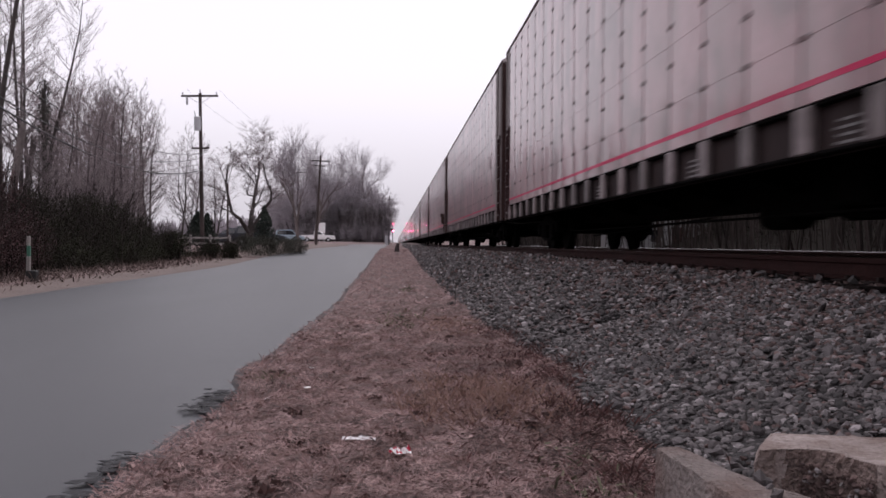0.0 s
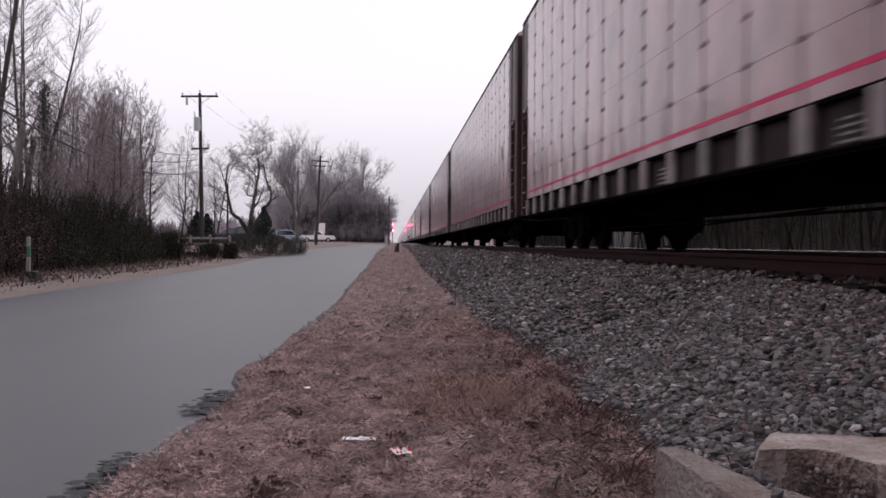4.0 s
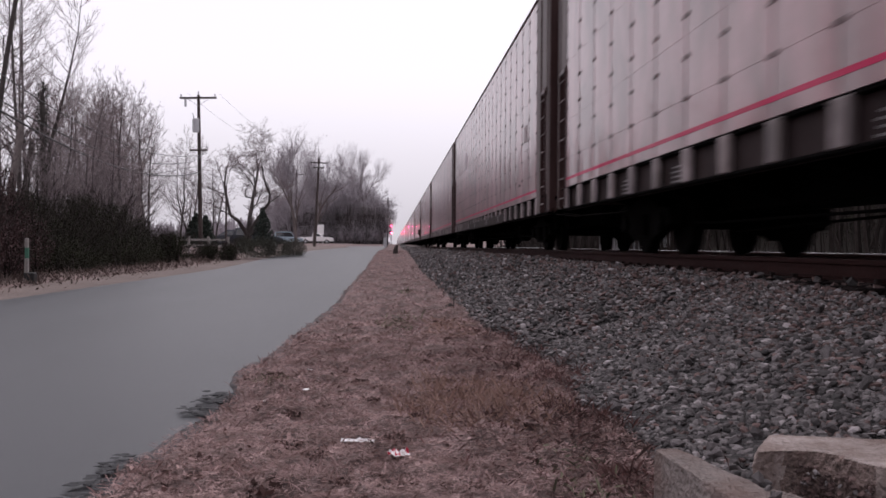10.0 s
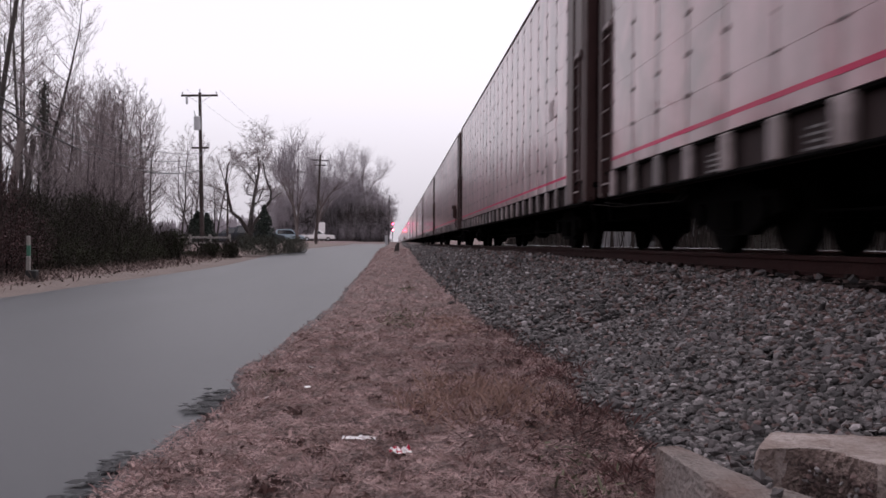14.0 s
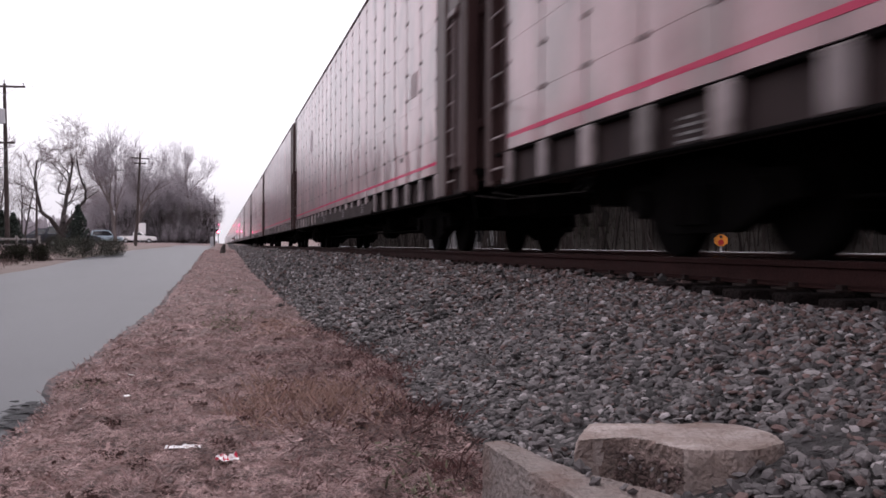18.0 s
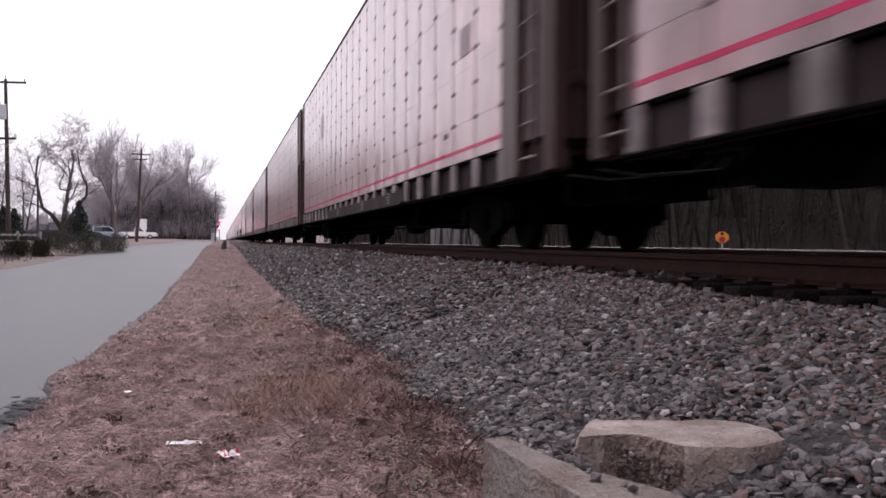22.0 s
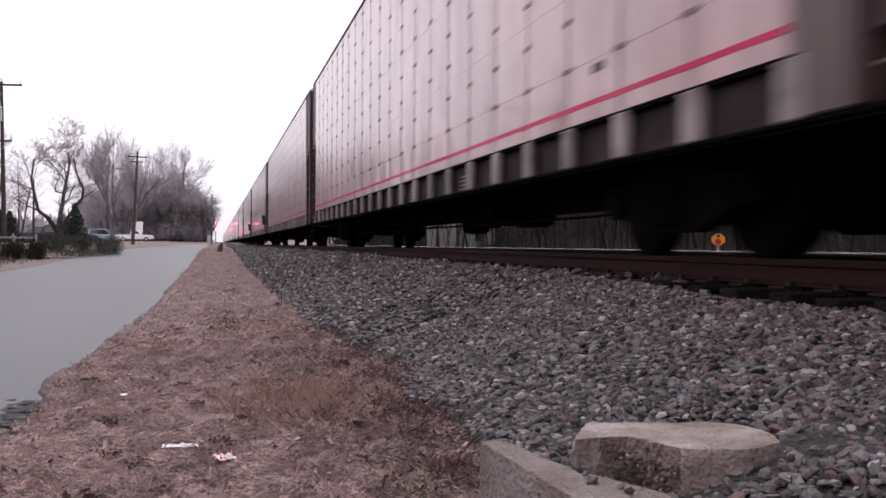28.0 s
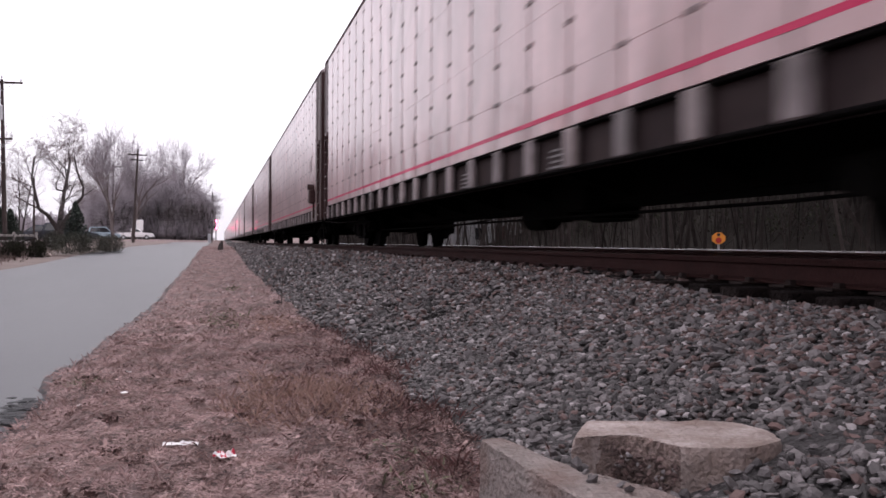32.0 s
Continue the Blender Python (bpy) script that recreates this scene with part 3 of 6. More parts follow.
strip("verge", [(road_left(y) - 1.35 - 0.3 * noise.noise((y * 0.4, 0, 0)), y) for y in vy], [(road_left(y) + 0.12, y) for y in vy], 0.025,
      M["sand"], "bare sandy verge beside the road", "verge")
dy = [40.0, 42.0, 45.0, 50.0, 56.0, 62.0, 70.0, 80.0, 92.0, 104.0, 110.4]
strip("pavement", [(road_left(y) - 3.4 - 0.07 * (y - 40), y) for y in dy], [(road_left(y) + 0.1, y) for y in dy], 0.03,
      M["sand"], "pale gravel drive beside the road", "pavement")


def bed_z(x, y):
    """Top of the ballast."""
    toe = toe_line(y)
    base = rise(y) - 0.05
    top = RAIL - 0.275 + 0.06 * smooth(5.2, 7.5, y)
    if x < 3.25:
        s = (x - toe) / (3.25 - toe)
        if s < 0:
            return base - 0.08 + s * 0.2
        z = base + 0.05 + (max(top, base) - base - 0.05) * (s ** 0.92)
    elif x > TRACK_B + 1.46:
        z = top - (x - TRACK_B - 1.46) * 0.38
    else:
        z = top
    z += 0.05 * math.exp(-((x - 1.68) / 0.30) ** 2 - ((y - 2.46) / 0.14) ** 2) + 0.05 * math.exp(-((x - 1.12) / 0.12) ** 2 - ((y - 2.72) / 0.2) ** 2)
    return z + 0.018 * noise.noise((x * 2.2, y * 2.2, 0))


bx = [0.55, 0.7, 0.85, 1.0, 1.2, 1.4, 1.7, 2.0, 2.3, 2.6, 2.9, 3.1, 3.3, 3.6, 4.2, 4.7, 5.2, 6.0, 6.8, 8, 9, 10, 10.4, 11, 11.6, 12.2]
by = [-120, -60, -30, -12, -6, -2, *np.arange(0, 30, 0.5), *np.arange(30, 110, 2.5), 125, 160, 220, 300, 400, 600]
sheet("track_bed", bx, by, bed_z, M["ballast"], "grey crushed-stone ballast bed of the railway", "ballast")


fx = [12.6, 13.5, 15, 17, 19, 21, 23, 25, 27, 30, 33, 36, 40, 50, 80]
sheet("ground", fx, [-60, -20, *np.arange(-10, 130, 3.0), 160], lambda x, y: ground_z(x, y) + 0.14 + 0.06 * noise.noise((x * 0.5, y * 0.5, 2.0)), M["forest"], "leaf-littered floor of the wood, its brown darkened for shade", "ground")


# ---- rails and ties ----
def rail_outline(x, z):
    """A flat-bottomed rail, its head at height z."""
    half = [(0.076, -0.185), (0.076, -0.172), (0.014, -0.155), (0.009, -0.10), (0.010, -0.055), (0.036, -0.045), (0.037, -0.012), (0.030, -0.001)]
    return [(x + a, z + b) for a, b in half] + [(x - a, z + b) for a, b in half[::-1]]


def build_rail(x, label):
    t = thing("rail", label, "rail", group="rails of the railway", kind="structure")
    body = Geo().extrude(rail_outline(0, RAIL), "y", -150, 650)
    part("rail_body", body.mesh("rail_body", M["rail_side"]), t)
    head = Geo().box(-0.030, 0.030, -150, 650, RAIL - 0.001, RAIL + 0.004, 0.002)
    part("running_surface", head.mesh("running_surface", M["rail_top"]), t, "polished bright steel running surface")
    t.matrix_basis = pose(x, 0, 0)
    return t


for middle in (TRACK, TRACK_B):
    for side in (-0.755, 0.755):
        build_rail(middle + side, "rusty steel rail with a polished head")

tie_me = Geo().box(-1.295, 1.295, -0.115, 0.115, -0.18, 0, 0.012).mesh("tie", M["tie"])
plate_me = Geo().box(-0.19, 0.19, -0.09, 0.09, 0, 0.018, 0.004).box(-0.10, -0.086, -0.02, 0.02, 0.01, 0.05).box(0.086, 0.10, -0.02, 0.02, 0.01, 0.05) \
    .box(-0.125, -0.075, -0.07, -0.035, 0.01, 0.052, 0.006).box(0.075, 0.125, 0.035, 0.07, 0.01, 0.052, 0.006).mesh("tie_plate", M["spike"])
bed_tie = thing("timber_ties", "dark creosoted timber ties half sunk in ballast", "ties", kind="structure")
for i in range(150):
    y = 4.43 + 0.495 * (i - 6)
    part("tie", tie_me, bed_tie, at=pose(TRACK + random.uniform(-0.03, 0.03), y, RAIL - 0.205 + random.uniform(-0.008, 0.004), 0, random.uniform(-0.4, 0.4), random.uniform(-0.7, 0.7)))
    if i < 70:
        part("tie_plate", plate_me, bed_tie, at=pose(TRACK - 0.755, y, RAIL - 0.203))
far_ties = Geo()
for i in range(900):
    y = 4.43 + 0.495 * (144 + i)
    far_ties.box(TRACK - 1.29, TRACK + 1.29, y - 0.11, y + 0.11, RAIL - 0.38, RAIL - 0.20)
    y = -20 + 0.495 * i
    far_ties.box(TRACK_B - 1.29, TRACK_B + 1.29, y - 0.11, y + 0.11, RAIL - 0.38, RAIL - 0.20)
tagged(part("tie_rows", far_ties.mesh("tie_rows", M["tie"]), bed_tie), kind="stuff")

# ---- the train: enclosed automobile carriers ----
PITCH = 28.55
HALF = 1.60           # half the width of a car
BAY = 1.094
BAYS = 23
Y0 = -BAY * 12 - 0.1 + BAY
SEAMS = (1.165, 1.68, 2.36, 3.40, 4.44, 5.44)


def car_meshes():
    """The meshes that all cars share; the camera's side of a car is -x."""
    d = {}
    g = Geo()
    out = [(-HALF + 0.05, SEAMS[-1] - 0.004), (-HALF + 0.05, SEAMS[0] + 0.004), (-HALF, SEAMS[0] + 0.004)]
    for i, z in enumerate(SEAMS[1:-1]):
        k, e = (0.0025, 0.004) if i == 0 else (0.0022, 0.003)
        out += [(-HALF, z - k), (-HALF + e, z - k * 0.7), (-HALF + e, z + k * 0.7), (-HALF, z + k)]
    out.append((-HALF, SEAMS[-1] - 0.004))
    n, rings = len(out), ((0.026, 0.0), (0.33, 0.004), (BAY - 0.33, 0.004), (BAY - 0.026, 0.0))
    v = [(u - e * (u < -HALF + 0.04), s, w) for s, e in rings for u, w in out]
    g.add(v, [(k * n + i, k * n + (i + 1) % n, (k + 1) * n + (i + 1) % n, (k + 1) * n + i) for k in range(3) for i in range(n)] + [tuple(range(n))[::-1], tuple(range(3 * n, 4 * n))])
    d["panel"] = g.mesh("side_panel", M["panel"])
    d["panel_lighter"] = g.mesh("side_panel", M["panel_lighter"])
    d["panel_smooth"] = g.mesh("side_panel", M["panel_smooth"])
    # a seam between two panels, with its clusters of bolts
    g = Geo().box(-HALF + 0.006, -HALF + 0.05, -0.024, 0.024, SEAMS[0], SEAMS[-1])
    z = SEAMS[1] - 0.02
    while z < 5.3:
        g.box(-HALF - 0.012, -HALF + 0.012, -0.085, 0.085, z, z + 0.05, 0.008, 1)
        z += 0.445
    d["seam"] = g.mesh("panel_seam", M["rib"], M["hole"])
    g = Geo().box(-HALF + 0.003, -HALF + 0.05, -0.024, 0.024, SEAMS[0], SEAMS[-1])
    g.box(-HALF - 0.010, -HALF + 0.012, -0.09, 0.09, SEAMS[1] - 0.012, SEAMS[1] + 0.012, 0.003, 1)
    for i in range(8):
        z = 2.02 + 0.445 * i
        w = 0.055 if i in (3, 6) else 0.028
        g.box(-HALF - 0.010, -HALF + 0.012, -w, w, z - 0.016, z + 0.016, 0.004, 1)
    d["seam_plain"] = g.mesh("panel_seam", M["soft_seam"], M["hole"])
    d["post"] = Geo().box(-HALF - 0.012, -HALF + 0.05, -0.12, 0.12, 0.79, 1.15, 0.012).mesh("sill_post", M["post"])
    d["post_tall"] = Geo().box(-HALF - 0.018, -HALF + 0.05, -0.13, 0.13, 0.79, 1.15, 0.012).mesh("sill_post", M["post"])
    d["bracket"] = Geo().box(-HALF - 0.012, -HALF + 0.06, -0.14, 0.14, 1.0, 1.155, 0.012).mesh("sill_bracket", M["post"])
    ya, yb = Y0, Y0 + BAY * BAYS
    d["stripe"] = Geo().box(-HALF - 0.006, -HALF + 0.002, ya + 0.03, yb - 0.03, 1.293, 1.342).mesh("red_stripe", M["stripe"])
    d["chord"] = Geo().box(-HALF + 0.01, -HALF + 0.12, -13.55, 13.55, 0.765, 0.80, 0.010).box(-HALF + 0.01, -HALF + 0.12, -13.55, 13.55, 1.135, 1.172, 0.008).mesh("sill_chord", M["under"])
    d["web"] = Geo().box(-HALF + 0.085, -HALF + 0.125, -13.4, 13.4, 0.76, 1.16).mesh("sill_web", M["sill"])
    g = Geo()
    g.extrude([(Y0 + 5.2 * BAY, 1.04), (Y0 + 5.2 * BAY, 0.84), (Y0 + 5.5 * BAY, 0.772), (Y0 + 15.5 * BAY, 0.772), (Y0 + 15.8 * BAY, 0.84), (Y0 + 15.8 * BAY, 1.04)], "x", -HALF - 0.004, -HALF + 0.03)
    d["fish"] = g.mesh("side_sill_plate", M["sill"])
    # roof: a low arch with standing ribs
    arch = [(-1.6, 5.44), (-1.61, 5.50), (-1.45, 5.60), (-1.0, 5.70), (-0.4, 5.75), (0.4, 5.75), (1.0, 5.70), (1.45, 5.60), (1.61, 5.50), (1.6, 5.44)]
    g = Geo().extrude(arch, "y", -13.8, 13.8)
    for i in range(13):
        y = -13.2 + i * 2.2
        g.extrude([(a * 1.002, b + 0.02) for a, b in arch], "y", y - 0.04, y + 0.04)
    d["roof"] = g.mesh("roof", M["roof"])
    d["eave"] = Geo().box(-HALF - 0.022, -HALF + 0.02, -13.8, 13.8, 5.44, 5.505, 0.01).mesh("eave_rail", M["brown"])
    d["far_side"] = Geo().box(HALF - 0.06, HALF, -13.4, 13.4, 0.80, 5.44, 0.01).mesh("far_side_wall", M["panel"])
    d["lining"] = Geo().box(-HALF + 0.055, -HALF + 0.075, -13.4, 13.4, 1.16, 5.44).mesh("wall_lining", M["hole"])
    # ends: corner post, door leaves, ladders
    d["corner"] = Geo().box(-HALF - 0.01, -HALF + 0.16, -0.16, 0.16, 0.80, 5.44, 0.015).mesh("corner_post", M["brown"])
    d["wide"] = Geo().box(-HALF - 0.004, -HALF + 0.10, -0.20, 0.30, 0.80, 5.44, 0.012).mesh("end_wall_plate", M["end_pale"])
    d["edge"] = Geo().box(-HALF - 0.014, -HALF + 0.10, -0.30, -0.203, 0.80, 5.44, 0.012).mesh("end_wall_edge", M["brown"])
    d["strip_plate"] = Geo().box(-HALF - 0.004, -HALF + 0.04, -0.29, 0.29, 3.35, 5.43, 0.008).mesh("end_plate", M["end_pale"])
    g = Geo()
    for y in (-0.23, 0.23):
        g.tube((-HALF - 0.02, y, 0.85), (-HALF - 0.02, y, 3.35), 0.018, n=6)
    g.box(-HALF - 0.03, -HALF + 0.06, -0.24, 0.24, 3.27, 3.35, 0.01, 1)
    d["ladder"] = g.mesh("ladder", M["brown"], M["post"])
    d["rung"] = Geo().tube((-HALF - 0.02, -0.23, 0), (-HALF - 0.02, 0.23, 0), 0.014, n=6).mesh("rung", M["post"])
    d["recess"] = Geo().box(-HALF + 0.15, -HALF + 0.20, -0.36, 0.36, 0.8, 5.43).mesh("ladder_recess", M["brown"])
    # a door leaf: a corrugated sheet
    wave = [(0.02 + 0.074 * i, 0.035 if i % 4 in (1, 2) else -0.025) for i in range(21)]
    edge = wave + [(x, y - 0.03) for x, y in wave[::-1]]
    n = len(edge)
    d["door"] = Geo().add([(x, y, z) for z in (0.95, 5.40) for x, y in edge], [(i, (i + 1) % n, n + (i + 1) % n, n + i) for i in range(n)] + [tuple(range(n)), tuple(range(n, 2 * n))]).mesh("door_leaf", M["brown"])
    d["bar"] = Geo().box(-1.5, 1.5, 0.03, 0.075, -0.06, 0.06, 0.01).mesh("door_bar", M["brown"])
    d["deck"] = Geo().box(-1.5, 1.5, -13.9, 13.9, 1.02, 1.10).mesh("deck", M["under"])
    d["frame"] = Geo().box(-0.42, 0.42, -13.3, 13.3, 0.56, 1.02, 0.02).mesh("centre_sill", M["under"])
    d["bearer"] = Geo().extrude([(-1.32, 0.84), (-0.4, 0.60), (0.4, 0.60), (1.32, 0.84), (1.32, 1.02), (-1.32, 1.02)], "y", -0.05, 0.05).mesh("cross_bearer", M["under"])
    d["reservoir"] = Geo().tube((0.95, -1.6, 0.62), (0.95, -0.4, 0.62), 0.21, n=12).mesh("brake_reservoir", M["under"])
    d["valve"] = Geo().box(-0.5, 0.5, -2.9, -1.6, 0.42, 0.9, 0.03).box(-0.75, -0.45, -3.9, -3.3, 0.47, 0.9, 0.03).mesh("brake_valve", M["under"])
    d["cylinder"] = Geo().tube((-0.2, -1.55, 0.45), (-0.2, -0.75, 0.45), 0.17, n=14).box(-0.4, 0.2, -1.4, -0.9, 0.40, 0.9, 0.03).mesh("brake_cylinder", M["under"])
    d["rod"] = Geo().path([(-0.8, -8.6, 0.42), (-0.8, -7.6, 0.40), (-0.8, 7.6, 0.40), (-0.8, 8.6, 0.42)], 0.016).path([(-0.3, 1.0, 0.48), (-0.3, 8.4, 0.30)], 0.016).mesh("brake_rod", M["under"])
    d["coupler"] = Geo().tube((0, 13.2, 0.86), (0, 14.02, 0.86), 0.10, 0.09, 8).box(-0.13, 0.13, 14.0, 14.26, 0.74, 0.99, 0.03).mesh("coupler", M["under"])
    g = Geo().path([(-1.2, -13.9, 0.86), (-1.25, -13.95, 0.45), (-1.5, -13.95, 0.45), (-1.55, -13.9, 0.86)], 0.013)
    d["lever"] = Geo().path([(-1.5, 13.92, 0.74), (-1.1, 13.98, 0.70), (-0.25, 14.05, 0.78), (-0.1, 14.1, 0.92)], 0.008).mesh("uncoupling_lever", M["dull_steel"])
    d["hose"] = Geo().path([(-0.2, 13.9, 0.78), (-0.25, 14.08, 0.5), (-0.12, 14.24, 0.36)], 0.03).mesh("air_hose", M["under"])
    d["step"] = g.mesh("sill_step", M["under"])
    g = Geo().box(-HALF - 0.20, -HALF + 0.02, -0.22, 0.22, 1.38, 1.86, 0.05)
    g.tube((-HALF - 0.24, 0, 1.93), (-HALF - 0.02, 0, 1.93), 0.10, n=10).box(-HALF - 0.06, -HALF, -0.03, 0.03, 0.9, 1.42, 0.008)
    d["brake"] = g.mesh("hand_brake", M["brown"])
    # bars that stand for small lettering
    g = Geo()
    for k, w in enumerate((0.34, 0.28, 0.36, 0.24)):
        g.box(-HALF - 0.009, -HALF - 0.0045, -w / 2, w / 2, 0.83 + 0.055 * k, 0.85 + 0.055 * k)
    d["stencil"] = g.mesh("stencil_bars", M["stencil"])
    d["data"] = Geo().box(-HALF - 0.012, -HALF + 0.01, -0.24, 0.24, 2.55, 2.95, 0.006).mesh("data_plate", M["soft_seam"])
    d["tag"] = Geo().box(-HALF - 0.012, -HALF + 0.01, -0.12, 0.12, 1.56, 1.64, 0.006).mesh("tag", M["hole"])
    spot = random.Random(3)
    ring = [(math.cos(i * 0.42) * spot.uniform(0.42, 0.62), 3.75 + math.sin(i * 0.42) * spot.uniform(0.35, 0.5)) for i in range(15)]
    d["mark"] = Geo().extrude(ring, "x", -HALF - 0.0075, -HALF - 0.0045).mesh("faded_mark", M["faded"])
    # truck
    g = Geo()
    g.extrude([(-1.25, 0.42), (-1.2, 0.62), (-0.75, 0.64), (-0.35, 0.78), (0.35, 0.78), (0.75, 0.64), (1.2, 0.62), (1.25, 0.42), (0.95, 0.36), (0.45, 0.20), (-0.45, 0.20), (-0.95, 0.36)], "x", -1.10, -0.94)
    for y in (-0.889, 0.889):
        g.tube((-1.16, y, 0.457), (-0.94, y, 0.457), 0.13, n=10)
    for y in (-0.18, 0, 0.18):
        g.tube((-1.14, y, 0.26), (-1.14, y, 0.56), 0.07, n=8)
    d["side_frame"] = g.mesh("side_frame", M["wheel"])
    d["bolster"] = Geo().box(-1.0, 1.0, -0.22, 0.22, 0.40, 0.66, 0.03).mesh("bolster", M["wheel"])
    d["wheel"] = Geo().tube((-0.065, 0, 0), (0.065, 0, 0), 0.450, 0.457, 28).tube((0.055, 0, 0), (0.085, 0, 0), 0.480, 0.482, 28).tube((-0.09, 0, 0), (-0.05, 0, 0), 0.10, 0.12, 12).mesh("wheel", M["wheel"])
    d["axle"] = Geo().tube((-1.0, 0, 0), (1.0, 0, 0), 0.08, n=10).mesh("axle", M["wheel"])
    return d


def build_car(d, kind, brake, lighter):
    """kind: posts, tall, fish (solid side sill), smooth."""
    label = {"posts": "lighter white automobile rail car with a red stripe and sill openings" if lighter else "grimy white automobile rail car with a red stripe and sill openings",
             "tall": "white automobile rail car with a red stripe and broad sill posts",
             "smooth": "white automobile rail car with smooth panels and a red stripe",
             "fish": "lighter white automobile rail car with a solid dark side sill" if lighter else "grimy white automobile rail car with a solid dark side sill"}[kind]
    t = thing("rail_car", label, "rail car", group="cars of the freight train")
    soft = kind == "smooth"
    turn = random.Random(len(kind))
    for i in range(BAYS):
        part("side_panel", d["panel_smooth" if soft and 3 < i < 19 else "panel_lighter" if lighter else "panel"], t, at=pose(0.0, Y0 + BAY * i, 0, 0, 0, turn.uniform(-0.12, 0.12)))
    for i in range(BAYS + 1):
        y = Y0 + BAY * i
        part("panel_seam", d["seam_plain" if soft and 3 < i < 19 else "seam"], t, at=pose(0, y, 0))
        if kind == "fish" and 5 < i < 16:
            part("sill_bracket", d["bracket"], t, at=pose(0, y, 0))
        else:
            part("sill_post", d["post_tall" if kind in ("tall", "smooth") else "post"], t, at=pose(0, y, 0))
    part("red_stripe", d["stripe"], t, "thin red painted stripe")
    part("sill_chord", d["chord"], t)
    part("sill_web", d["web"], t)
    if kind == "fish":
        part("side_sill_plate", d["fish"], t, "dark grey riveted side sill")
    part("roof", d["roof"], t)
    part("eave_rail", d["eave"], t)
    part("far_side_wall", d["far_side"], t)
    part("wall_lining", d["lining"], t)
    end = Y0 + BAY * BAYS
    for y, name in ((13.7, "corner"), (end + 0.30, "strip_plate"), (end + 0.30, "ladder"), (end + 0.30, "recess"),
                    (Y0 - 0.31, "wide"), (Y0 - 0.31, "edge"), (Y0 - 0.97, "strip_plate"), (Y0 - 0.97, "ladder"), (Y0 - 0.97, "recess"), (Y0 - 1.53, "corner")):
        piece = part({"corner": "corner_post", "strip_plate": "end_plate", "ladder": "ladder", "recess": "ladder_recess", "wide": "end_wall_plate", "edge": "end_wall_edge"}[name], d[name], t, at=pose(0, y, 0))
        for i in range(7 if name == "ladder" else 0):
            part("rung", d["rung"], piece, at=pose(0, 0, 0.98 + 0.36 * i))
    for s in (-1, 1):
        for turned in (0, 180):
            part("door_leaf", d["door"], t, "brown corrugated steel door leaf", at=pose(0, s * 13.74 + (0.01 if turned else 0), 0, 0, 0, turned))
        for z in (1.7, 3.2, 4.7):
            part("door_bar", d["bar"], t, at=pose(0, s * 13.74, z, 0, 0, 0 if s > 0 else 180))
        for o in (-6.2, 1.3, 8.0) if s < 0 else (-3.4, 5.5):
            tagged(part("stencil_lettering", d["stencil"], t, at=pose(0, Y0 + BAY * (0.5 + round((o + 13) / BAY)), 0) if kind == "fish" and 5 < round((o + 13) / BAY) < 15 else pose(0.0895, Y0 + BAY * (0.5 + round((o + 13) / BAY)), 0)), kind="stuff")
        truck = part("bogie", d["bolster"], t, "two-axle bogie with dark side frames", at=pose(0, s * 9.8, 0))
        part("side_frame", d["side_frame"], truck)
        part("side_frame", d["side_frame"], truck, at=pose(0, 0, 0, 0, 0, 180))
        for y in (-0.889, 0.889):
            part("axle", d["axle"], truck, at=pose(0, y, 0.457))
            part("wheel", d["wheel"], truck, at=pose(-0.755, y, 0.457))
            part("wheel", d["wheel"], truck, at=pose(0.755, y, 0.457, 0, 0, 180))
    part("data_plate", d["data"], t, at=pose(0, Y0 + 1.6, 0))
    part("tag", d["tag"], t, at=pose(0, Y0 + 2.6, 0))
    for name, key in (("deck", "deck"), ("centre_sill", "frame"), ("brake_reservoir", "reservoir"), ("brake_valve", "valve"), ("brake_cylinder", "cylinder"), ("brake_rod", "rod"), ("coupler", "coupler")):
        part(name, d[key], t)
    part("coupler", d["coupler"], t, at=pose(0, 0, 0, 0, 0, 180))
    for i in range(11):
        part("cross_bearer", d["bearer"], t, at=pose(0, -11.0 + 2.2 * i, 0))
    part("sill_step", d["step"], t)
    part("sill_step", d["step"], t, at=pose(0, 0, 0, 0, 0, 0) @ Matrix.Translation((0, 27.4, 0)))
    for turned in (0, 180):
        part("uncoupling_lever", d["lever"], t, "thin steel lever rod", at=pose(0, 0, 0, 0, 0, turned) if not turned else Matrix.Diagonal((1, -1, 1, 1)))
        part("air_hose", d["hose"], t, at=pose(0, 0, 0, 0, 0, turned))
    if kind == "fish":
        part("faded_mark", d["mark"], t, "faded blue-grey painted mark", at=pose(0, Y0 + BAY * 17.2, 0))
    if brake:
        part("hand_brake", d["brake"], t, "brown hand-brake housing on the car's side", at=pose(0, Y0 + 0.32, 0))
    return t


KIND = {-3: "fish", -1: "fish", 3: "fish", 5: "fish", 4: "smooth", 7: "smooth", 9: "tall", 6: "tall", 0: "smooth", 12: "fish", 10: "posts"}
BRAKE = (-5, 2, 10, 11)
CARS = {}


def build_train():
    d = car_meshes()
    made = {}
    for k in range(-9, 29):
        kind = (KIND.get(k, "posts"), k in BRAKE, k > 4)
        if kind not in made:
            made[kind] = CARS[k] = build_car(d, *kind)
        else:
            CARS[k] = copy_thing(made[kind], Matrix())


build_train()
# seconds and the place along the track of the far end of car 0's panels
ADVANCE = [(t, 28.26 - 15.1 * (t - 13) + d) for t, d in ((0.0, 0.0), (8.0, 0.0), (14.0, 0.0), (18.0, 0.15), (20.5, 0.30), (23.5, 0.30), (26.5, 0.05), (29.0, -0.15), (32.0, -0.10))]


